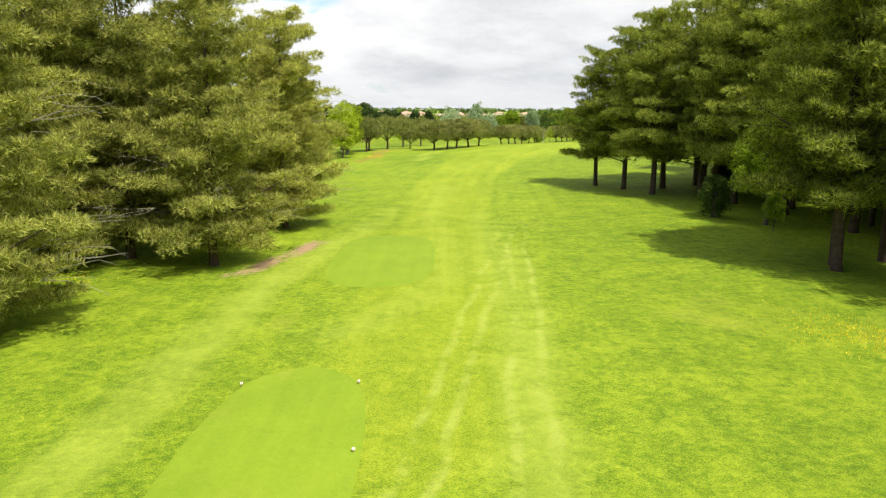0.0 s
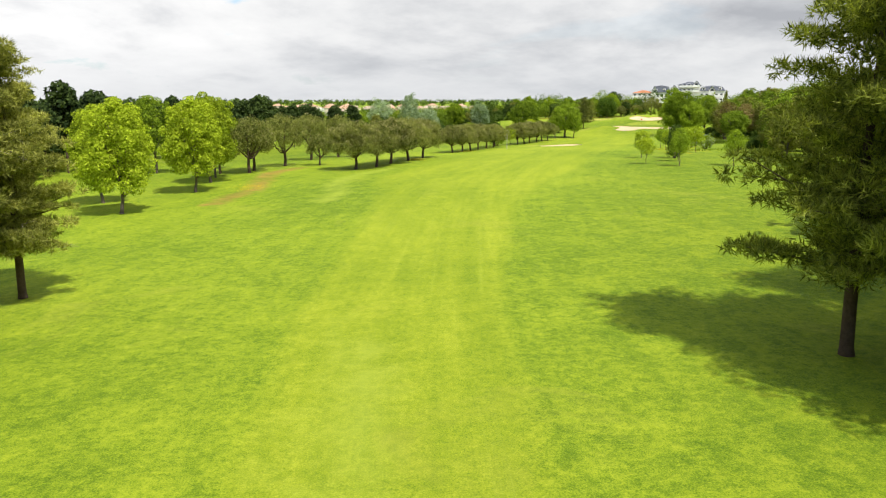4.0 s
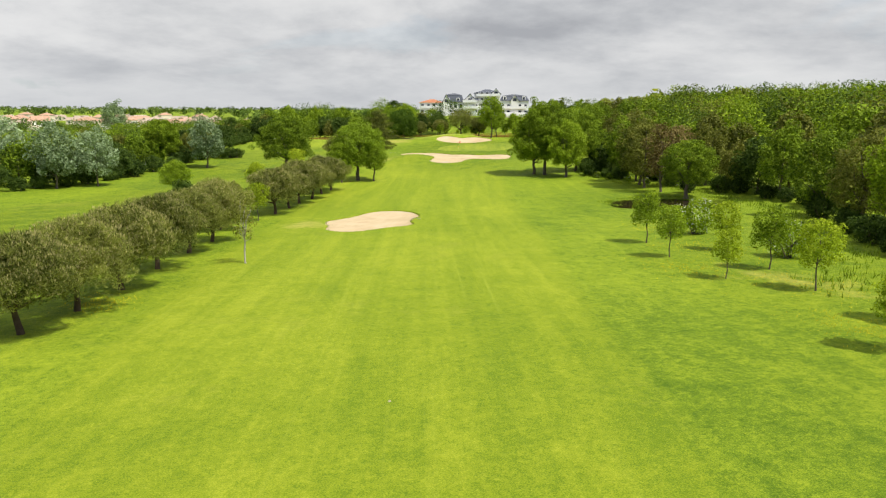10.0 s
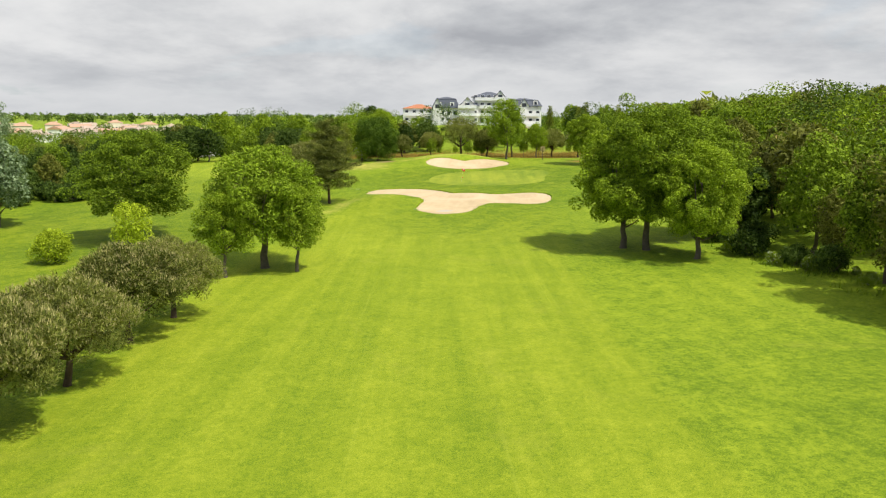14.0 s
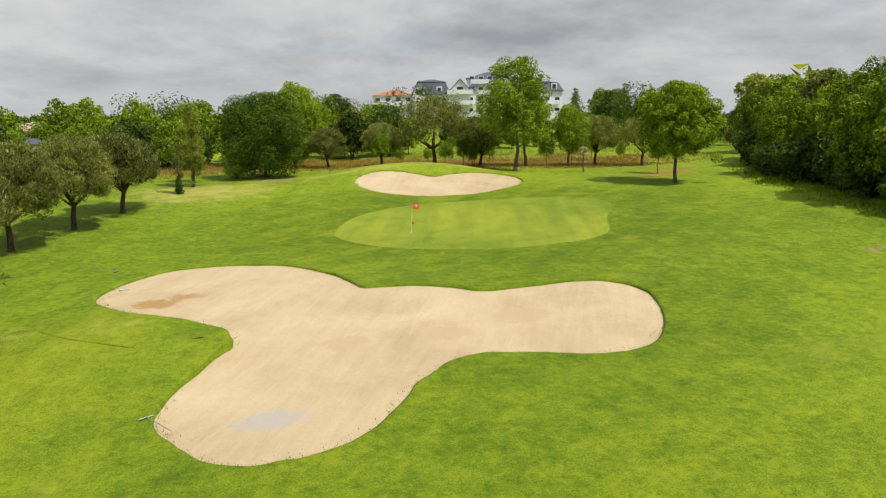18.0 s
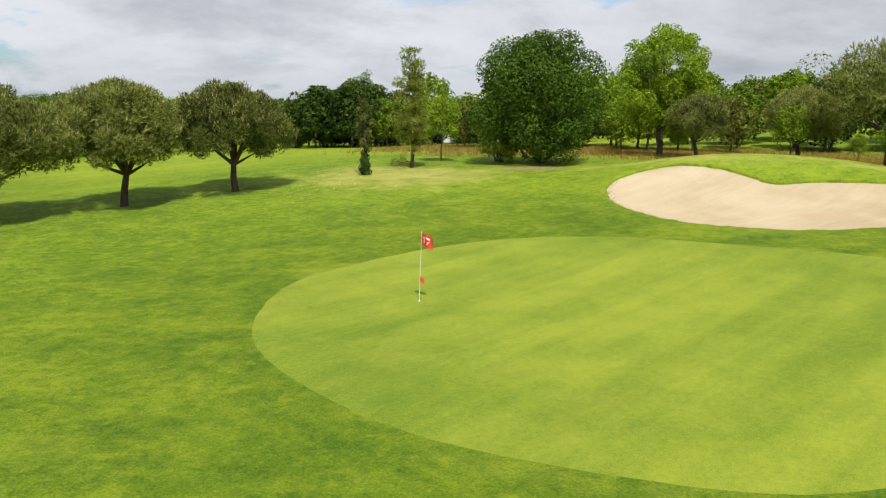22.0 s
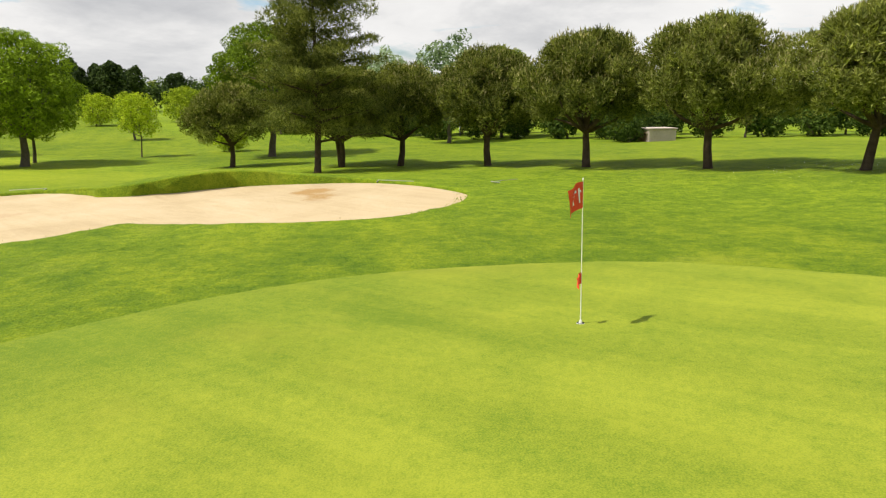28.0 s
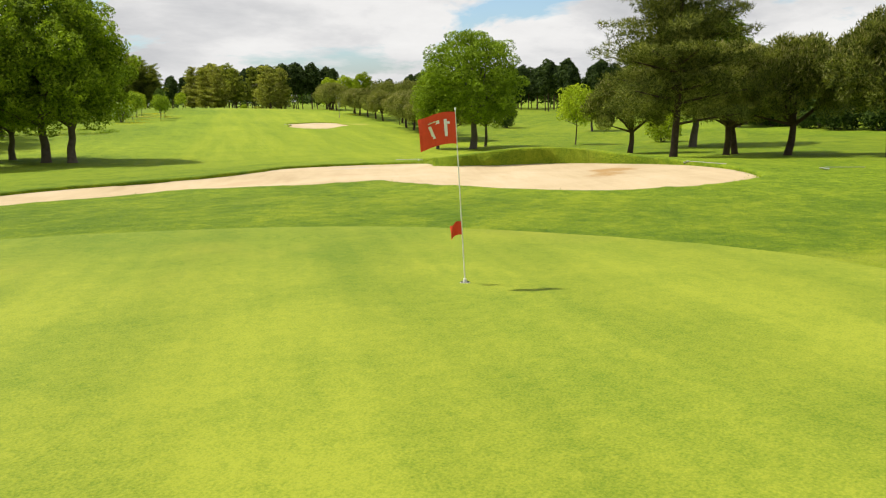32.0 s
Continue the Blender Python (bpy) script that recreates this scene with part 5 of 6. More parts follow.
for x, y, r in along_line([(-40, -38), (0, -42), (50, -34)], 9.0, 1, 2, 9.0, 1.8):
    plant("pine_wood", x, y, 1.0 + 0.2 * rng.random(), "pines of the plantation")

# between the green and the hotel: trees up to a common height, lower before the hotel
HEIGHTS = {"far_a": 12.0, "far_b": 11.0, "far_c": 12.5, "wood_d": 9.0}


def plant_to(kind, x, y, top, group):
    """A tree whose head reaches a given height over the plan."""
    scale = max(0.25, (top - float(land(x, y))) / HEIGHTS[kind])
    plant(kind, x, y, scale, group)


SCREEN = [(66, 402), (78, 408), (90, 402), (100, 405), (112, 412), (128, 418), (144, 416), (158, 411), (170, 404), (182, 396), (194, 402), (206, 412)]
for k, (x, y, r) in enumerate(along_line(SCREEN, 5.2, -1, 4, 6.5, 1.3)):
    before_hotel = 132 < x < 200
    if before_hotel and r > 1:
        continue
    top = rng.uniform(5.8, 8.0) if before_hotel else rng.uniform(5.6, 8.4) if x < 98 else rng.uniform(7.0, 10.5)
    tones = ("wood_d", "wood_d", "far_b", "wood_d", "far_a", "wood_d") if x < 98 else ("far_a", "far_c", "far_b", "far_a", "far_b", "wood_d")
    plant_to(tones[rng.integers(6)], x, y, top - 0.6 * (r == 0), "trees between the green and the hotel")
for x, y, top in [(174, 390, 8.5), (181, 399, 9), (188, 391, 9), (198, 404, 9.5), (178, 382, 8.5), (192, 412, 9.5), (205, 455, 14), (214, 446, 13), (200, 436, 12), (222, 462, 15), (212, 470, 15), (104, 452, 11), (92, 444, 11), (80, 440, 11), (116, 446, 10), (72, 430, 10), (84, 456, 11.5), (120, 460, 11)]:
    plant_to(("far_a", "far_c", "wood_d")[rng.integers(3)], x, y, top, "trees round the hotel")
for x, y in [(196.7, 443.2), (203.7, 449.3), (209.7, 439.0), (214.7, 453.3), (190.6, 451.4)]:
    plant("pine_slim", x, y, 1.1 + 0.3 * rng.random(), "conifers by the hotel", "dark slender conifer beside the hotel")
plant("wood_d", 149.9, 516.7, 1.2, label="dark round tree rising behind the hotel")
for k in range(14):
    plant("hedge", 138 + 3.6 * k + rng.normal(), 462 - 1.7 * k + rng.normal(), 0.26 + 0.16 * rng.random(), "shrubs in the hotel garden")
for k in range(16):
    x, y = rng.uniform(108.4, 157.0), rng.uniform(378, 396)
    plant("sap_a", x, y, 0.5 + 0.4 * rng.random(), "young trees in the meadow", "thin young tree in the orange meadow")

def grass_tufts(name, spots, label, mat, height, per=5):
    """Tall grass in tufts of slim blades, past counting."""
    x = np.array([p[0] for p in spots])
    y = np.array([p[1] for p in spots])
    c = np.repeat(np.stack([x, y, land(x, y) - 0.03], 1), per, 0)
    n = len(c)
    c[:, :2] += rng.normal(size=(n, 2)) * 0.22
    tip = c + np.stack([rng.normal(size=n) * 0.3 * height, rng.normal(size=n) * 0.3 * height, height * (0.55 + 0.7 * rng.random(n))], 1)
    side = rng.normal(size=(n, 3)) * np.array([1, 1, 0])
    side *= (0.05 * height + 0.012) / (np.linalg.norm(side, axis=1)[:, None] + 1e-9)
    v = np.stack([c - side, c + side, tip], 1).reshape(-1, 3)
    tagged(build(name, v, np.arange(3 * n).reshape(n, 3), mat), label, "grass", kind="stuff")


def scatter(n, box, keep):
    x, y = rng.uniform(box[0], box[1], n), rng.uniform(box[2], box[3], n)
    ok = keep(x, y) > rng.random(n)
    return list(zip(x[ok], y[ok]))


grass_tufts("meadow_grass", scatter(42000, (80, 172, 374, 420), lambda x, y: zones(x, y)["meadow"] * (0.35 + 0.65 * (np.sin(x * 0.31) * np.cos(y * 0.43) > -0.2))), "tall orange and green meadow grass behind the green", F_MEADOW, 0.34)
grass_tufts("bank_grass", scatter(16000, (126, 165, 322, 372), lambda x, y: soft_step(near_line(x, y, [(134, 324), (139, 335), (144, 349), (154, 362)]) - 1.5, 3.0)), "long green grass on the bank below the wood", F_OAK, 0.32)
grass_tufts("verge_grass", scatter(9000, (55, 112, 196, 300), lambda x, y: soft_step(near_line(x, y, [(62, 198), (74, 206), (92, 228), (100, 250), (103, 280), (112, 300)]) - 1.5, 3.0)), "long verge grass before the eastern wood", F_OAK, 0.5)
F_BUTTERCUP = foliage("buttercup_petals", (0.55, 0.42, 0.02), (0.80, 0.62, 0.03), 0.2)


def patches(n, spots):
    """Places clustered round a few spots."""
    out = []
    for cx, cy, r in spots:
        out += [(cx + rng.normal() * r, cy + rng.normal() * r * 1.6) for _ in range(n)]
    return out


grass_tufts("buttercups", patches(220, [(61.5, 199.5, 1.8), (58.0, 206.5, 1.6), (66.0, 213.5, 2.0), (55.0, 190.5, 1.5), (16.6, 29.6, 1.2), (18.0, 28.6, 0.8), (7.4, 186.0, 1.0), (20.0, 215.6, 1.0), (70.5, 224.0, 1.6), (-14.5, 152.0, 1.2), (-21.0, 38.5, 1.2)]), "yellow buttercups in the long grass", F_BUTTERCUP, 0.11, 4)
grass_tufts("daisies", patches(120, [(88.5, 365.5, 1.6), (91.5, 366.5, 1.8), (86.0, 362.0, 1.0), (82.5, 357.0, 1.2), (-13.5, 47.5, 0.8)]), "small white daisies in the mown rough", F_BLOSSOM, 0.045, 3)
px, py = POND.ring(700, 1.0, 0.9)
grass_tufts("pond_grass", [(a + 0.5 * rng.normal(), c + 0.5 * rng.normal()) for a, c in zip(px, py) if math.sin(a * 2.1) + math.cos(c * 1.7) > -0.5], "ragged long grass round the pond", F_OAK, 0.24, 6)
for k_, (shape, _) in enumerate(BUNKERS):
    px, py = shape.ring(2200, 1.0, 0.10)
    grass_tufts("bunker_fringe", list(zip(px, py)), "short ragged grass on the bunker's cut edge", F_OAK, 0.06, 3)

# far trees and the deep of the woods, past counting
def far_woods(name, spots, label, mats, blades=52, fine=0.17):
    """Many tree tops in one sheet of leaves, one mesh for each tone."""
    for k, mat in enumerate(mats):
        v, q, n = [], [], 0
        for x, y, s in spots[k::len(mats)]:
            z = float(land(x, y))
            puffs = [(x + rng.normal() * s * 0.26, y + rng.normal() * s * 0.26, z + s * (0.30 + 0.55 * rng.random()), s * 0.27) for _ in range(9)]
            puffs.append((x, y, z + s * 0.45, s * 0.36))
            a, b = leaves(puffs, blades, s * fine, 0.9, shell=0.6)
            v.append(a)
            q.append(b + n)
            n += len(a)
        ob = build(name, np.concatenate(v), np.concatenate(q), mat)
        tagged(ob, label, "trees", kind="stuff")


def ring_spots(n, r0, r1, a0, a1, s0, s1):
    out = []
    while len(out) < n:
        a, r = radians(rng.uniform(a0, a1)), math.sqrt(rng.uniform(r0 * r0, r1 * r1))
        x, y = 60 + r * math.sin(a), 250 + r * math.cos(a)
        village = -190 < x < 130 and 510 < y < 1000
        near_hotel = math.hypot(x - 175, y - 478) < 42
        if near_hotel or (village and rng.random() < 0.45):
            n -= 1
            continue
        out.append((x, y, rng.uniform(s0, s1) * (0.5 if village else 1.0)))
    return out


PLANTED = [(x, y, 13 + 4 * rng.random()) for x, y, r in along_line([(48, 8), (45, 39), (44, 69), (43, 97), (51, 112)], 5.0, 1, 4, 6.0, 1.5)]
BEFORE_VILLAGE = [(x, y, 5.2 + 2.4 * rng.random()) for x, y, r in along_line([(-190, 520), (-100, 505), (0, 515), (90, 540)], 7.0, -1, 3, 14.0, 3.0)]
M_FAR = foliage("far_wood_leaves", (0.050, 0.085, 0.020), (0.17, 0.24, 0.05), 0.35, (0.25, 0.28, 0.08))
far_woods("deep_wood", DEEP + ring_spots(70, 205, 330, 8, 40, 8, 12), "tree tops within the woods beside the course", [F_OAK, F_OLIVE, F_BRIGHT, F_BRIGHT, F_OAK, F_DARK], 1900, 0.0215)
PLANTED += [(x, y, 7 + 2 * rng.random()) for x, y, r in along_line([(40, -10), (41, 39), (41, 69), (40, 97), (47, 112), (62, 120)], 4.0, 1, 2, 6.0, 1.2)]
far_woods("plantation_heads", PLANTED, "crowded heads of the dark pine plantation", [F_SHADEPINE], 500, 0.045)
far_woods("village_trees", BEFORE_VILLAGE, "dark trees before the village", [F_DARK, M_FAR], 300, 0.05)
far_woods("middle_woods", ring_spots(420, 330, 700, -75, 42, 7, 11), "mixed woodland past the course", [M_FAR, F_DARK], 340, 0.05)
far_woods("far_woods", ring_spots(900, 700, 1900, -80, 70, 9, 13) + ring_spots(500, 1900, 3800, -80, 80, 11, 16), "dense mixed woodland reaching to the horizon", [M_FAR, F_DARK, M_FAR], 90, 0.12)
BEHIND = [p for p in ring_spots(420, 290, 430, 130, 262, 10, 14) if math.hypot(p[0], p[1]) > 62 and not (abs(p[0]) < 40 and p[1] > 0)]
WEST_LOW = [(x, y, 7.0 + 2 * rng.random()) for x, y, r in along_line([(-70, 96), (-58, 146), (-52, 186), (-66, 240)], 4.5, -1, 2, 7.0, 1.5)]
far_woods("low_woods", BEHIND + WEST_LOW, "dark woodland round the tee and the western rough", [F_SHADEPINE, F_DARK], 220, 0.06)
far_woods("back_woods", ring_spots(500, 420, 1200, 70, 285, 12, 18) + ring_spots(260, 230, 330, 45, 110, 11, 15), "woodland behind the course", [F_PINE, M_FAR], 80, 0.12)


# ---- buildings ----
def hip_roof(x0, x1, y0, y1, eave, ridge, over=0.5, gable=False):
    bm = bmesh.new()
    x0, x1, y0, y1 = x0 - over, x1 + over, y0 - over, y1 + over
    ins = 0.0 if gable else min((y1 - y0) / 2, (x1 - x0) / 2) * 0.85
    ym = (y0 + y1) / 2
    low = [bm.verts.new(p) for p in ((x0, y0, eave), (x1, y0, eave), (x1, y1, eave), (x0, y1, eave))]
    top = [bm.verts.new(p) for p in ((x0 + ins, ym, ridge), (x1 - ins, ym, ridge))]
    bm.faces.new((low[0], low[1], top[1], top[0]))
    bm.faces.new((low[2], low[3], top[0], top[1]))
    bm.faces.new((low[1], low[2], top[1]))
    bm.faces.new((low[3], low[0], top[0]))
    bm.faces.new(low[::-1])
    return bm


def window_at(parent, x, y, z, w, h, frame_mat=None):
    """A window in a south wall: pane set back in a frame, with a sill."""
    win = part("window", box_bm(w + 0.24, 0.10, h + 0.24, x, y - 0.03, z), frame_mat or M_RAIL, parent)
    part("pane", box_bm(w, 0.06, h, x, y - 0.07, z), M_GLASS, win)
    return win


def balcony_at(parent, x, y, z, w):
    slab = part("balcony", box_bm(w, 1.5, 0.18, x, y - 0.75, z), M_WHITE, parent)
    part("railing", box_bm(w, 0.07, 0.95, x, y - 1.45, z + 0.56), M_RAIL, slab)
    return slab


def wing(parent, x0, x1, y0, depth, eave, ridge, roof_mat, floors, balconies=(), gable_front=False, dormers=0):
    part("wall", box_bm(x1 - x0, depth, eave + 2.0, (x0 + x1) / 2, y0 + depth / 2, eave / 2 - 1.0), M_WHITE, parent)
    roof = part("roof", hip_roof(x0, x1, y0, y0 + depth, eave, ridge), roof_mat, parent)
    n = max(2, round((x1 - x0) / 2.6))
    for f in range(floors):
        z = 1.5 + f * 2.75
        for i in range(n):
            x = x0 + (i + 0.5) * (x1 - x0) / n
            window_at(parent, x, y0, z, 1.15, 1.55)
        if f in balconies:
            balcony_at(parent, (x0 + x1) / 2, y0, z - 1.05, (x1 - x0) * 0.86)
    for i in range(dormers):
        x = x0 + (i + 0.5) * (x1 - x0) / dormers
        d = part("dormer", box_bm(1.5, 1.6, 1.5, x, y0 + 0.9, eave + 0.7), M_WHITE, parent)
        part("dormer_roof", hip_roof(x - 0.75, x + 0.75, y0 + 0.1, y0 + 1.7, eave + 1.45, eave + 2.2, 0.15), M_SLATE, d)
        part("pane", box_bm(0.9, 0.06, 0.95, x, y0 + 0.09, eave + 0.75), M_GLASS, d)


def gable_bay(parent, x0, x1, y0, eave, peak, roof_mat):
    """A white bay whose gable faces south, with a window under its peak."""
    bm = bmesh.new()
    xm, d = (x0 + x1) / 2, 5.0
    front = [(x0, y0, -2), (x1, y0, -2), (x1, y0, eave), (xm, y0, peak), (x0, y0, eave)]
    a = [bm.verts.new(p) for p in front]
    b = [bm.verts.new((p[0], y0 + d, p[2])) for p in front]
    bm.faces.new(a)
    bm.faces.new(b[::-1])
    for i in range(5):
        j = (i + 1) % 5
        bm.faces.new((a[j], a[i], b[i], b[j]))
    bay = part("gable_bay", bm, M_WHITE, parent)
    for s in (-1, 1):
        bm = bmesh.new()
        xe = x0 - 0.4 if s < 0 else x1 + 0.4
        drop = (peak - eave) / (xm - x0) * 0.4
        p = [(xe, y0 - 0.4, eave - drop), (xm, y0 - 0.4, peak), (xm, y0 + d, peak), (xe, y0 + d, eave - drop)]
        low = [bm.verts.new(v) for v in p]
        high = [bm.verts.new((v[0], v[1], v[2] + 0.22)) for v in p]
        bm.faces.new(low)
        bm.faces.new(high[::-1])
        for i in range(4):
            j = (i + 1) % 4
            bm.faces.new((low[i], high[i], high[j], low[j]))
        part("roof_slope", bm, roof_mat, bay)
    window_at(bay, xm, y0, eave + 0.3, 1.6, 1.3)
    return bay


def mansard(parent, x0, x1, y0, depth, eave, top, windows):
    """Steep slate storey under a low hipped cap, with white dormer windows."""
    bm = bmesh.new()
    s = 1.1
    rings = []
    for x_in, z in ((-0.35, eave), (s, top - 0.6)):
        rings.append([bm.verts.new(p) for p in ((x0 + x_in, y0 + x_in, z), (x1 - x_in, y0 + x_in, z), (x1 - x_in, y0 + depth - x_in, z), (x0 + x_in, y0 + depth - x_in, z))])
    for i in range(4):
        bm.faces.new((rings[0][i], rings[0][(i + 1) % 4], rings[1][(i + 1) % 4], rings[1][i]))
    bm.faces.new(rings[0][::-1])
    bm.faces.new(rings[1])
    roof = part("mansard_roof", bm, M_SLATE, parent)
    part("roof_cap", hip_roof(x0 + s, x1 - s, y0 + s, y0 + depth - s, top - 0.59, top + 0.2, 0.2), M_SLATE, roof)
    for i in range(windows):
        x = x0 + (i + 0.5) * (x1 - x0) / windows
        d = part("dormer", box_bm(1.5, 1.5, 1.7, x, y0 + 0.75, eave + 1.1), M_WHITE, parent)
        part("pane", box_bm(0.9, 0.06, 1.1, x, y0 - 0.02, eave + 1.1), M_GLASS, d)


def hotel():
    hx, hy = 152.6, 488.0
    base = 7.6
    top = empty("hotel", hx, hy, base, -27.5, "large white hotel with slate roofs, gables and balconies on the hill", "hotel")
    wing(top, -1.0, 9.9, 1.0, 11, 5.7, 7.3, M_TILE, 2, (0, 1))
    wing(top, 9.9, 19.2, -0.5, 12, 5.9, 6.2, M_SLATE, 2, (0,))
    mansard(top, 9.9, 19.2, -0.5, 12, 6.0, 9.8, 2)
    gable_bay(top, 10.1, 13.2, -1.6, 6.2, 9.3, M_SLATE)
    wing(top, 19.2, 26.4, -1.6, 12, 6.8, 8.6, M_SLATE, 2, (0, 1))
    gable_bay(top, 19.8, 25.0, -2.8, 6.8, 9.7, M_SLATE)
    balcony_at(top, 22.4, -2.8, 3.2, 6.6)
    balcony_at(top, 22.4, -2.8, 5.9, 6.6)
    wing(top, 24.2, 36.0, 1.5, 13, 10.0, 11.9, M_SLATE, 4, (1, 2, 3))
    gable_bay(top, 32.2, 36.0, 0.2, 9.8, 12.1, M_SLATE)
    balcony_at(top, 34.1, 0.2, 6.0, 4.0)
    balcony_at(top, 34.1, 0.2, 8.8, 4.0)
    wing(top, 36.0, 49.0, 0.0, 12, 6.6, 7.0, M_SLATE, 2, (0, 1))
    mansard(top, 36.0, 49.0, 0.0, 12, 6.7, 9.4, 3)
    gable_bay(top, 41.0, 44.4, -1.0, 6.8, 9.3, M_SLATE)
    terrace = part("terrace", box_bm(46, 5, 0.5, 24, -4.5, -0.6), M_CREAM, top)
    part("terrace_railing", box_bm(46, 0.1, 0.9, 24, -6.9, 0.1), M_RAIL, terrace)


hotel()


M_TILE3 = plain("tan_roof_tiles", (0.40, 0.31, 0.24), 0.9, 0.25, 1.0)


def house(w, d, h, ridge, wall_mat, roof_mat, label):
    top = empty("house", 0, 0, 0, 0, label, "house")
    part("wall", box_bm(w, d, h + 1, 0, 0, h / 2 - 0.5), wall_mat, top)
    part("roof", hip_roof(-w / 2, w / 2, -d / 2, d / 2, h, ridge, 0.4, w > 10.5), roof_mat, top)
    for x in (-w * 0.32, 0.0, w * 0.32):
        window_at(top, x, -d / 2, 1.5, 1.2, 1.3)
    part("chimney", box_bm(0.6, 0.6, 1.2, w * 0.2, 0.4, ridge - 0.1), M_CREAM, top)
    part("garage", box_bm(3.4, 4.5, 2.5, w / 2 + 1.7, -0.5, 1.0), wall_mat, top)
    return top


HOUSES = [house(11, 8, 2.9, 4.8, M_CREAM, M_TILE3, "cream bungalow with a weathered tile roof in the village"),
          house(10, 9, 3.0, 5.0, M_WHITE, M_TILE3, "white rendered house with a pale tile roof in the village"),
          house(12, 8, 3.2, 5.2, M_WHITE, M_TILE2, "white village house with a faded tile roof"),
          house(9, 8, 5.4, 7.2, M_CREAM, M_TILE2, "two-storey cream village house with a faded tile roof")]
spots_ = []
for k in range(400):
    x, y = rng.uniform(-150, 100), rng.uniform(545, 960)
    if x < 0.35 * (y - 545) - 60 + 130 and all(math.hypot(x - a, y - b) > 17 for a, b in spots_):
        spots_.append((x, y))
    if len(spots_) >= 64:
        break
for k, (x, y) in enumerate(spots_):
    m = pose(x, y, float(land(x, y)) + 0.3, 0, 0, rng.choice([-25, 0, 20, 65]) + rng.normal() * 4)
    src = HOUSES[k % 4]
    ob = copy_thing(src, m) if k >= 4 else src
    ob.matrix_basis = m
    tagged(ob, group="houses of the village")

# long white building past the belt, and the hut by the pines
hall = empty("white_hall", 66, 448, float(land(66, 448)) + 1.4, 24, "long low white building half hidden by trees", "building")
part("wall", box_bm(30, 9, 4.2, 0, 0, 0.9), M_WHITE, hall)
part("roof", hip_roof(-15, 15, -4.5, 4.5, 3.0, 3.9, 0.5), M_SLATE, hall)
for x in (-12, -7, -2, 3, 8, 12):
    window_at(hall, x, -4.5, 1.4, 2.2, 1.2)

hut = empty("pump_hut", 47.5, 352.4, float(land(47.5, 352.4)) - 0.35, -62, "small pale concrete pump hut beside the hedge", "hut")
part("wall", box_bm(2.7, 1.9, 1.7, 0, 0, 0.55, 0.03), M_CONCRETE, hut)
part("roof_slab", box_bm(2.9, 2.1, 0.12, 0, 0, 1.46, 0.02), M_CONCRETE, hut)
part("door", box_bm(0.06, 0.9, 1.3, 1.36, 0.1, 0.6), M_DOOR, hut)
part("panel", box_bm(0.9, 0.06, 0.7, -0.5, -0.96, 0.85), M_WHITE, hut)

for x, y, k in [(44.6, 350.2, 0.55), (46.6, 349.6, 0.6), (48.4, 349.9, 0.5), (43.2, 353.0, 0.6)]:
    plant("hedge", x, y, k, "shrubs round the hut", "dark green shrub beside the pump hut")

board = empty("course_sign", 27.6, 331.0, float(land(27.6, 331.0)), 12, "white sign board on two dark posts beside the next fairway", "sign")
for x in (-0.35, 0.35):
    part("post", rod_bm(0.05, 0.045, 1.9, x, 0, -0.1, 8), M_RAKE, board)
part("panel", box_bm(0.95, 0.06, 1.15, 0, -0.06, 1.25, 0.015), M_RAIL, board, "plain white panel")


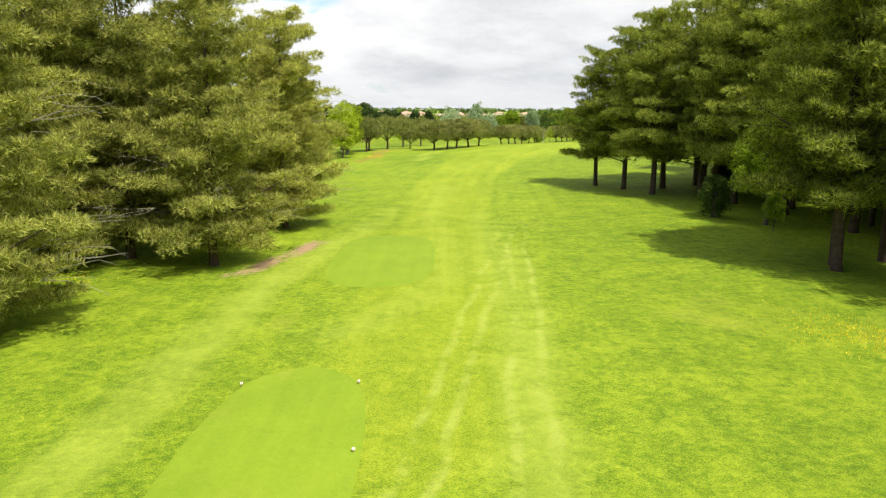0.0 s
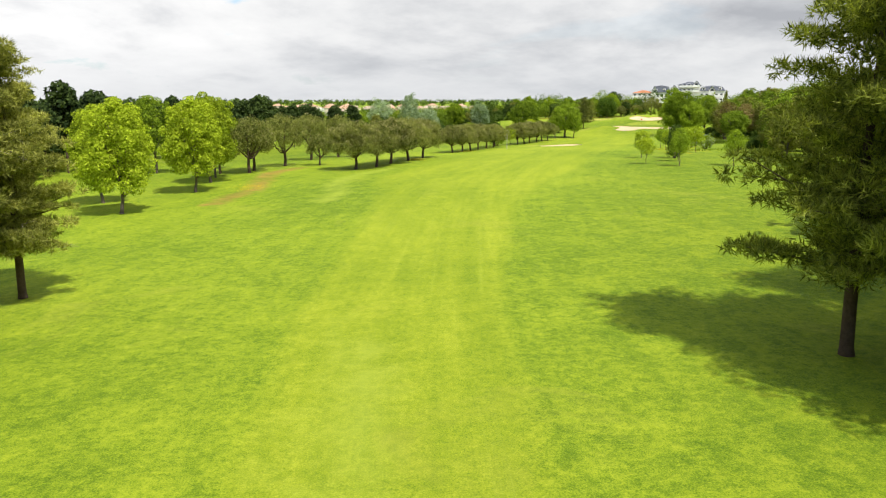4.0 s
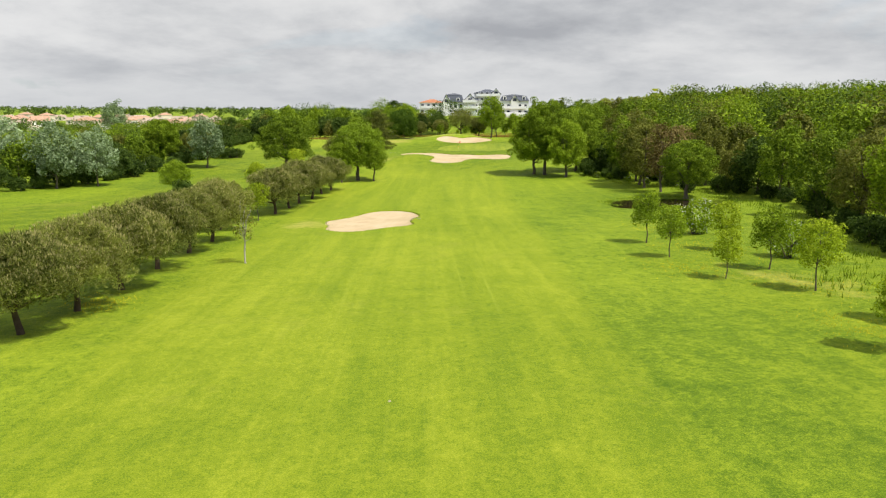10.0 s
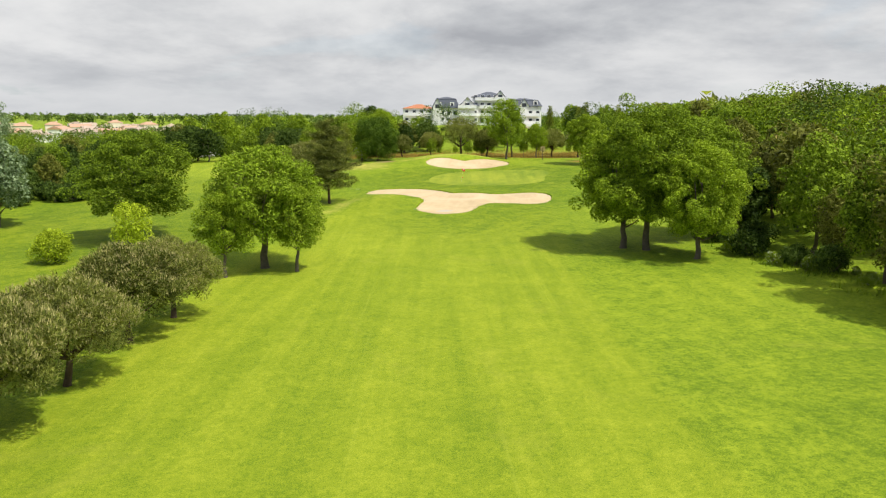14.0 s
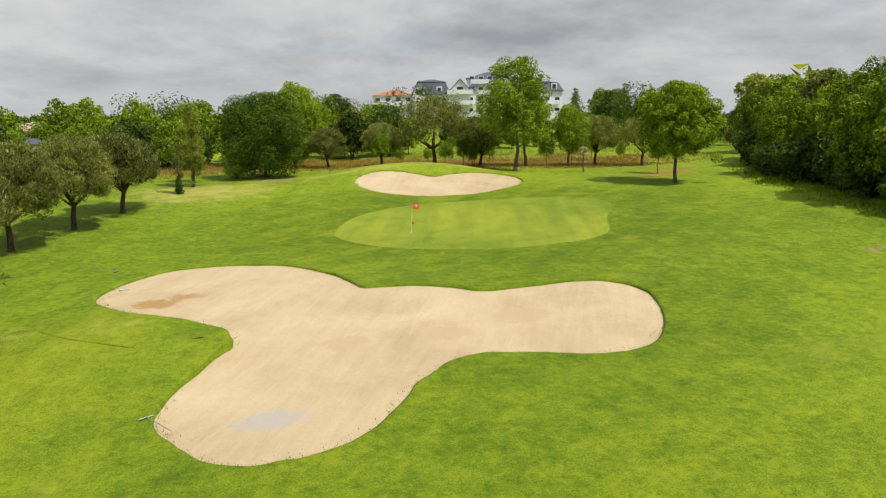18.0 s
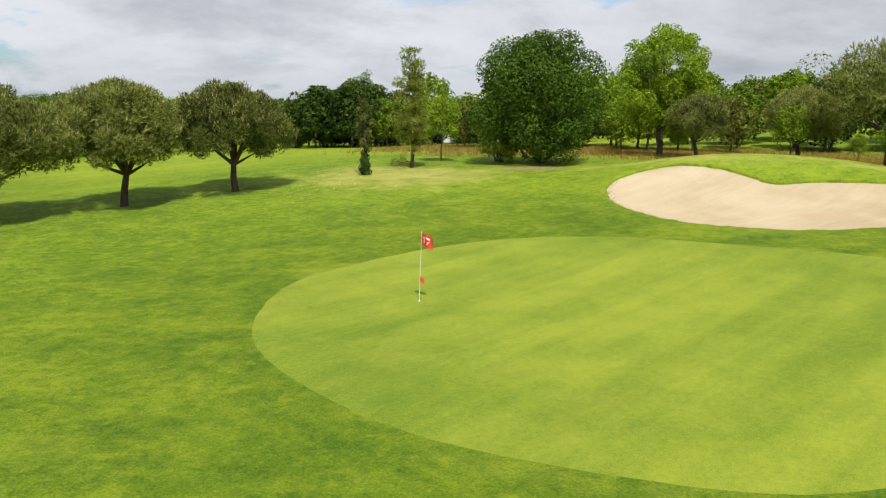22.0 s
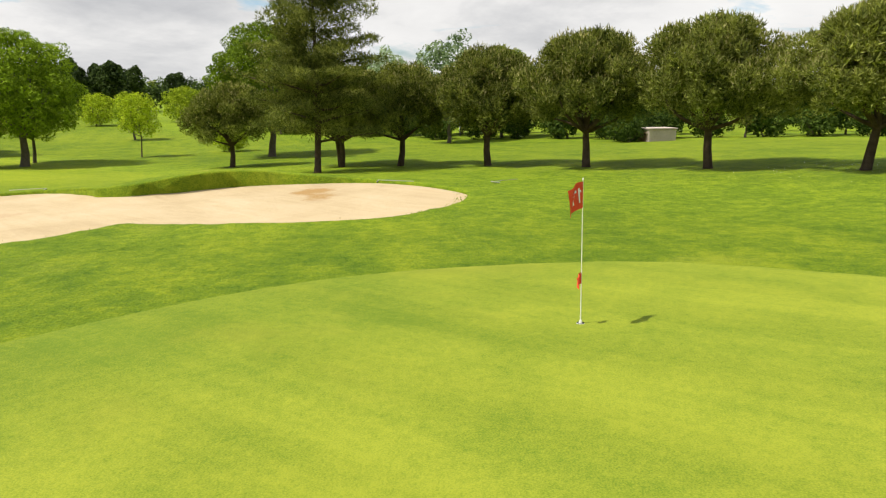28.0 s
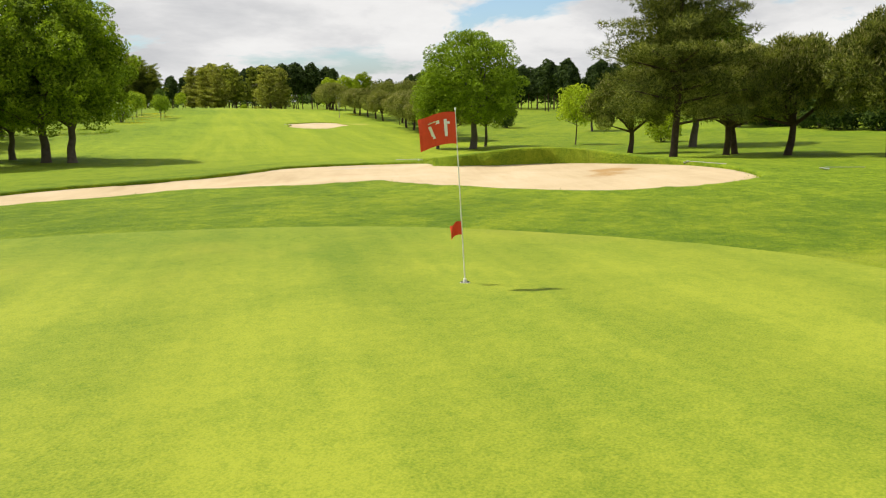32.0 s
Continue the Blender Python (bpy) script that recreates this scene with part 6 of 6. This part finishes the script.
# ---- things on the course ----
def flagstick(x, y):
    z = float(land(x, y)) + 0.02
    top = empty("flagstick", x, y, z, 0, "white flagstick with a red numbered flag and a small red pennant", "flag")
    top.matrix_basis = pose(x, y, z, 1.0, 2.2, 0)       # blown over a little by the wind
    for i in range(4):
        bm = rod_bm(0.0085 - 0.0007 * i, 0.0080 - 0.0007 * i, 0.545, 0, 0, 0.545 * i - 0.08, 10)
        part("pole", bm, M_POLE, top)
    part("ferrule", rod_bm(0.03, 0.018, 0.05, 0, 0, 0.0, 10), M_POLE, top)
    part("knob", rod_bm(0.014, 0.006, 0.03, 0, 0, 2.095, 8), M_POLE, top)

    def cloth(name, z0, z1, length, turn, droop, parent, mat, thick=0.004, off=0.0, s0=0.0, s1=1.0, skew=0.0):
        bm = bmesh.new()
        n, m = 12, 6
        c, s = math.cos(turn), math.sin(turn)
        for side in (-1, 1):
            grid = []
            for i in range(n + 1):
                row = []
                for j in range(m + 1):
                    u = s0 + (s1 - s0) * i / n + skew * (j / m - 1)
                    w = off + side * thick / 2 + 0.035 * math.sin(u * 7.5 + j * 0.35) * u
                    px, py = u * length * c - w * s, u * length * s + w * c
                    row.append(bm.verts.new((px, py, z0 + (z1 - z0) * j / m - droop * u * u + 0.012 * math.sin(5 * u))))
                grid.append(row)
            for i in range(n):
                for j in range(m):
                    f = (grid[i][j], grid[i + 1][j], grid[i + 1][j + 1], grid[i][j + 1])
                    bm.faces.new(f if side > 0 else f[::-1])
        return part(name, bm, mat, parent)
    way = math.atan2(-0.40, 0.92)
    flag = cloth("flag", 1.70, 2.07, 0.46, way, 0.05, top, M_RED)
    # the number 17, read from the pole outwards
    for a, c, lo, hi, skew in [(0.24, 0.32, 1.79, 1.99, 0.0), (0.17, 0.24, 1.93, 1.96, 0.0), (0.44, 0.76, 1.95, 1.99, 0.0), (0.68, 0.76, 1.79, 1.95, 0.14)]:
        cloth("digit_stroke", lo, hi, 0.46, way, 0.05, flag, M_PRINT, 0.012, 0, a, c, skew)
    cloth("pennant", 0.60, 0.76, 0.15, way, 0.03, top, M_RED)
    cup = empty("hole", x, y, z + 0.004, 0, "dark golf hole with a pale liner in the green", "hole")
    bm = bmesh.new()
    bmesh.ops.create_circle(bm, cap_ends=True, segments=20, radius=0.06)
    part("cup", bm, plain("hole_shade", (0.02, 0.022, 0.01), 0.9, 0.2), cup)
    bm = bmesh.new()
    bmesh.ops.create_cone(bm, cap_ends=False, segments=20, radius1=0.064, radius2=0.058, depth=0.008)
    part("liner", bm, M_HOLE, cup)


flagstick(105.70, 347.17)


def rake():
    top = empty("bunker_rake", 0, 0, 0, 0, "bunker rake lying on the grass", "rake")
    bm = bmesh.new()
    bmesh.ops.create_cone(bm, cap_ends=True, segments=8, radius1=0.013, radius2=0.011, depth=1.5, matrix=pose(0, 0.75, 0.07, 88, 0, 0))
    part("handle", bm, M_STEEL, top)
    head = part("head", box_bm(0.48, 0.04, 0.03, 0, 0, 0.06, 0.006), M_STEEL, top)
    for i in range(9):
        part("tooth", rod_bm(0.005, 0.007, 0.06, -0.22 + 0.055 * i, 0, -0.01, 5), M_RAKE, head)
    return top


first_rake = rake()
for k, (x, y, turn) in enumerate([(86.9, 322.6, 205), (52.6, 244.0, 30), (86.4, 343.3, 60), (86.7, 338.4, 10)]):
    m = pose(x, y, float(land(x, y)) + 0.05, 0, 0, turn)
    ob = first_rake if k == 0 else copy_thing(first_rake, m)
    ob.matrix_basis = m
    tagged(ob, group="rakes by the bunkers")


def tee_marker():
    top = empty("tee_marker", 0, 0, 0, 0, "small round pinkish tee marker on the mown tee", "marker")
    bm = bmesh.new()
    bmesh.ops.create_uvsphere(bm, u_segments=14, v_segments=9, radius=0.055, matrix=Matrix.Translation((0, 0, 0.07)))
    part("ball", bm, plain("marker_paint", (0.75, 0.52, 0.45), 0.4, 0.1, 6.0), top)
    part("spike", rod_bm(0.012, 0.012, 0.1, 0, 0, -0.05, 6), M_STEEL, top)
    return top


first_marker = tee_marker()
for k, (x, y) in enumerate([(-6.7, 23.4), (-2.8, 23.6), (-2.4, 18.7)]):
    m = pose(x, y, float(land(x, y)) + 0.05, 0, 0, 0)
    ob = first_marker if k == 0 else copy_thing(first_marker, m)
    ob.matrix_basis = m
    tagged(ob, group="tee markers")
plate = empty("distance_marker", 30.2, 191.7, float(land(30.2, 191.7)) + 0.02, 15, "small flat pale distance marker set in the fairway", "marker")
part("disc", box_bm(0.10, 0.08, 0.03, 0, 0, 0.01, 0.008), M_CONCRETE, plate)
for key, ob_ in KIND.items():
    if key not in USED:
        for o in (*ob_.children_recursive, ob_):
            bpy.data.objects.remove(o)
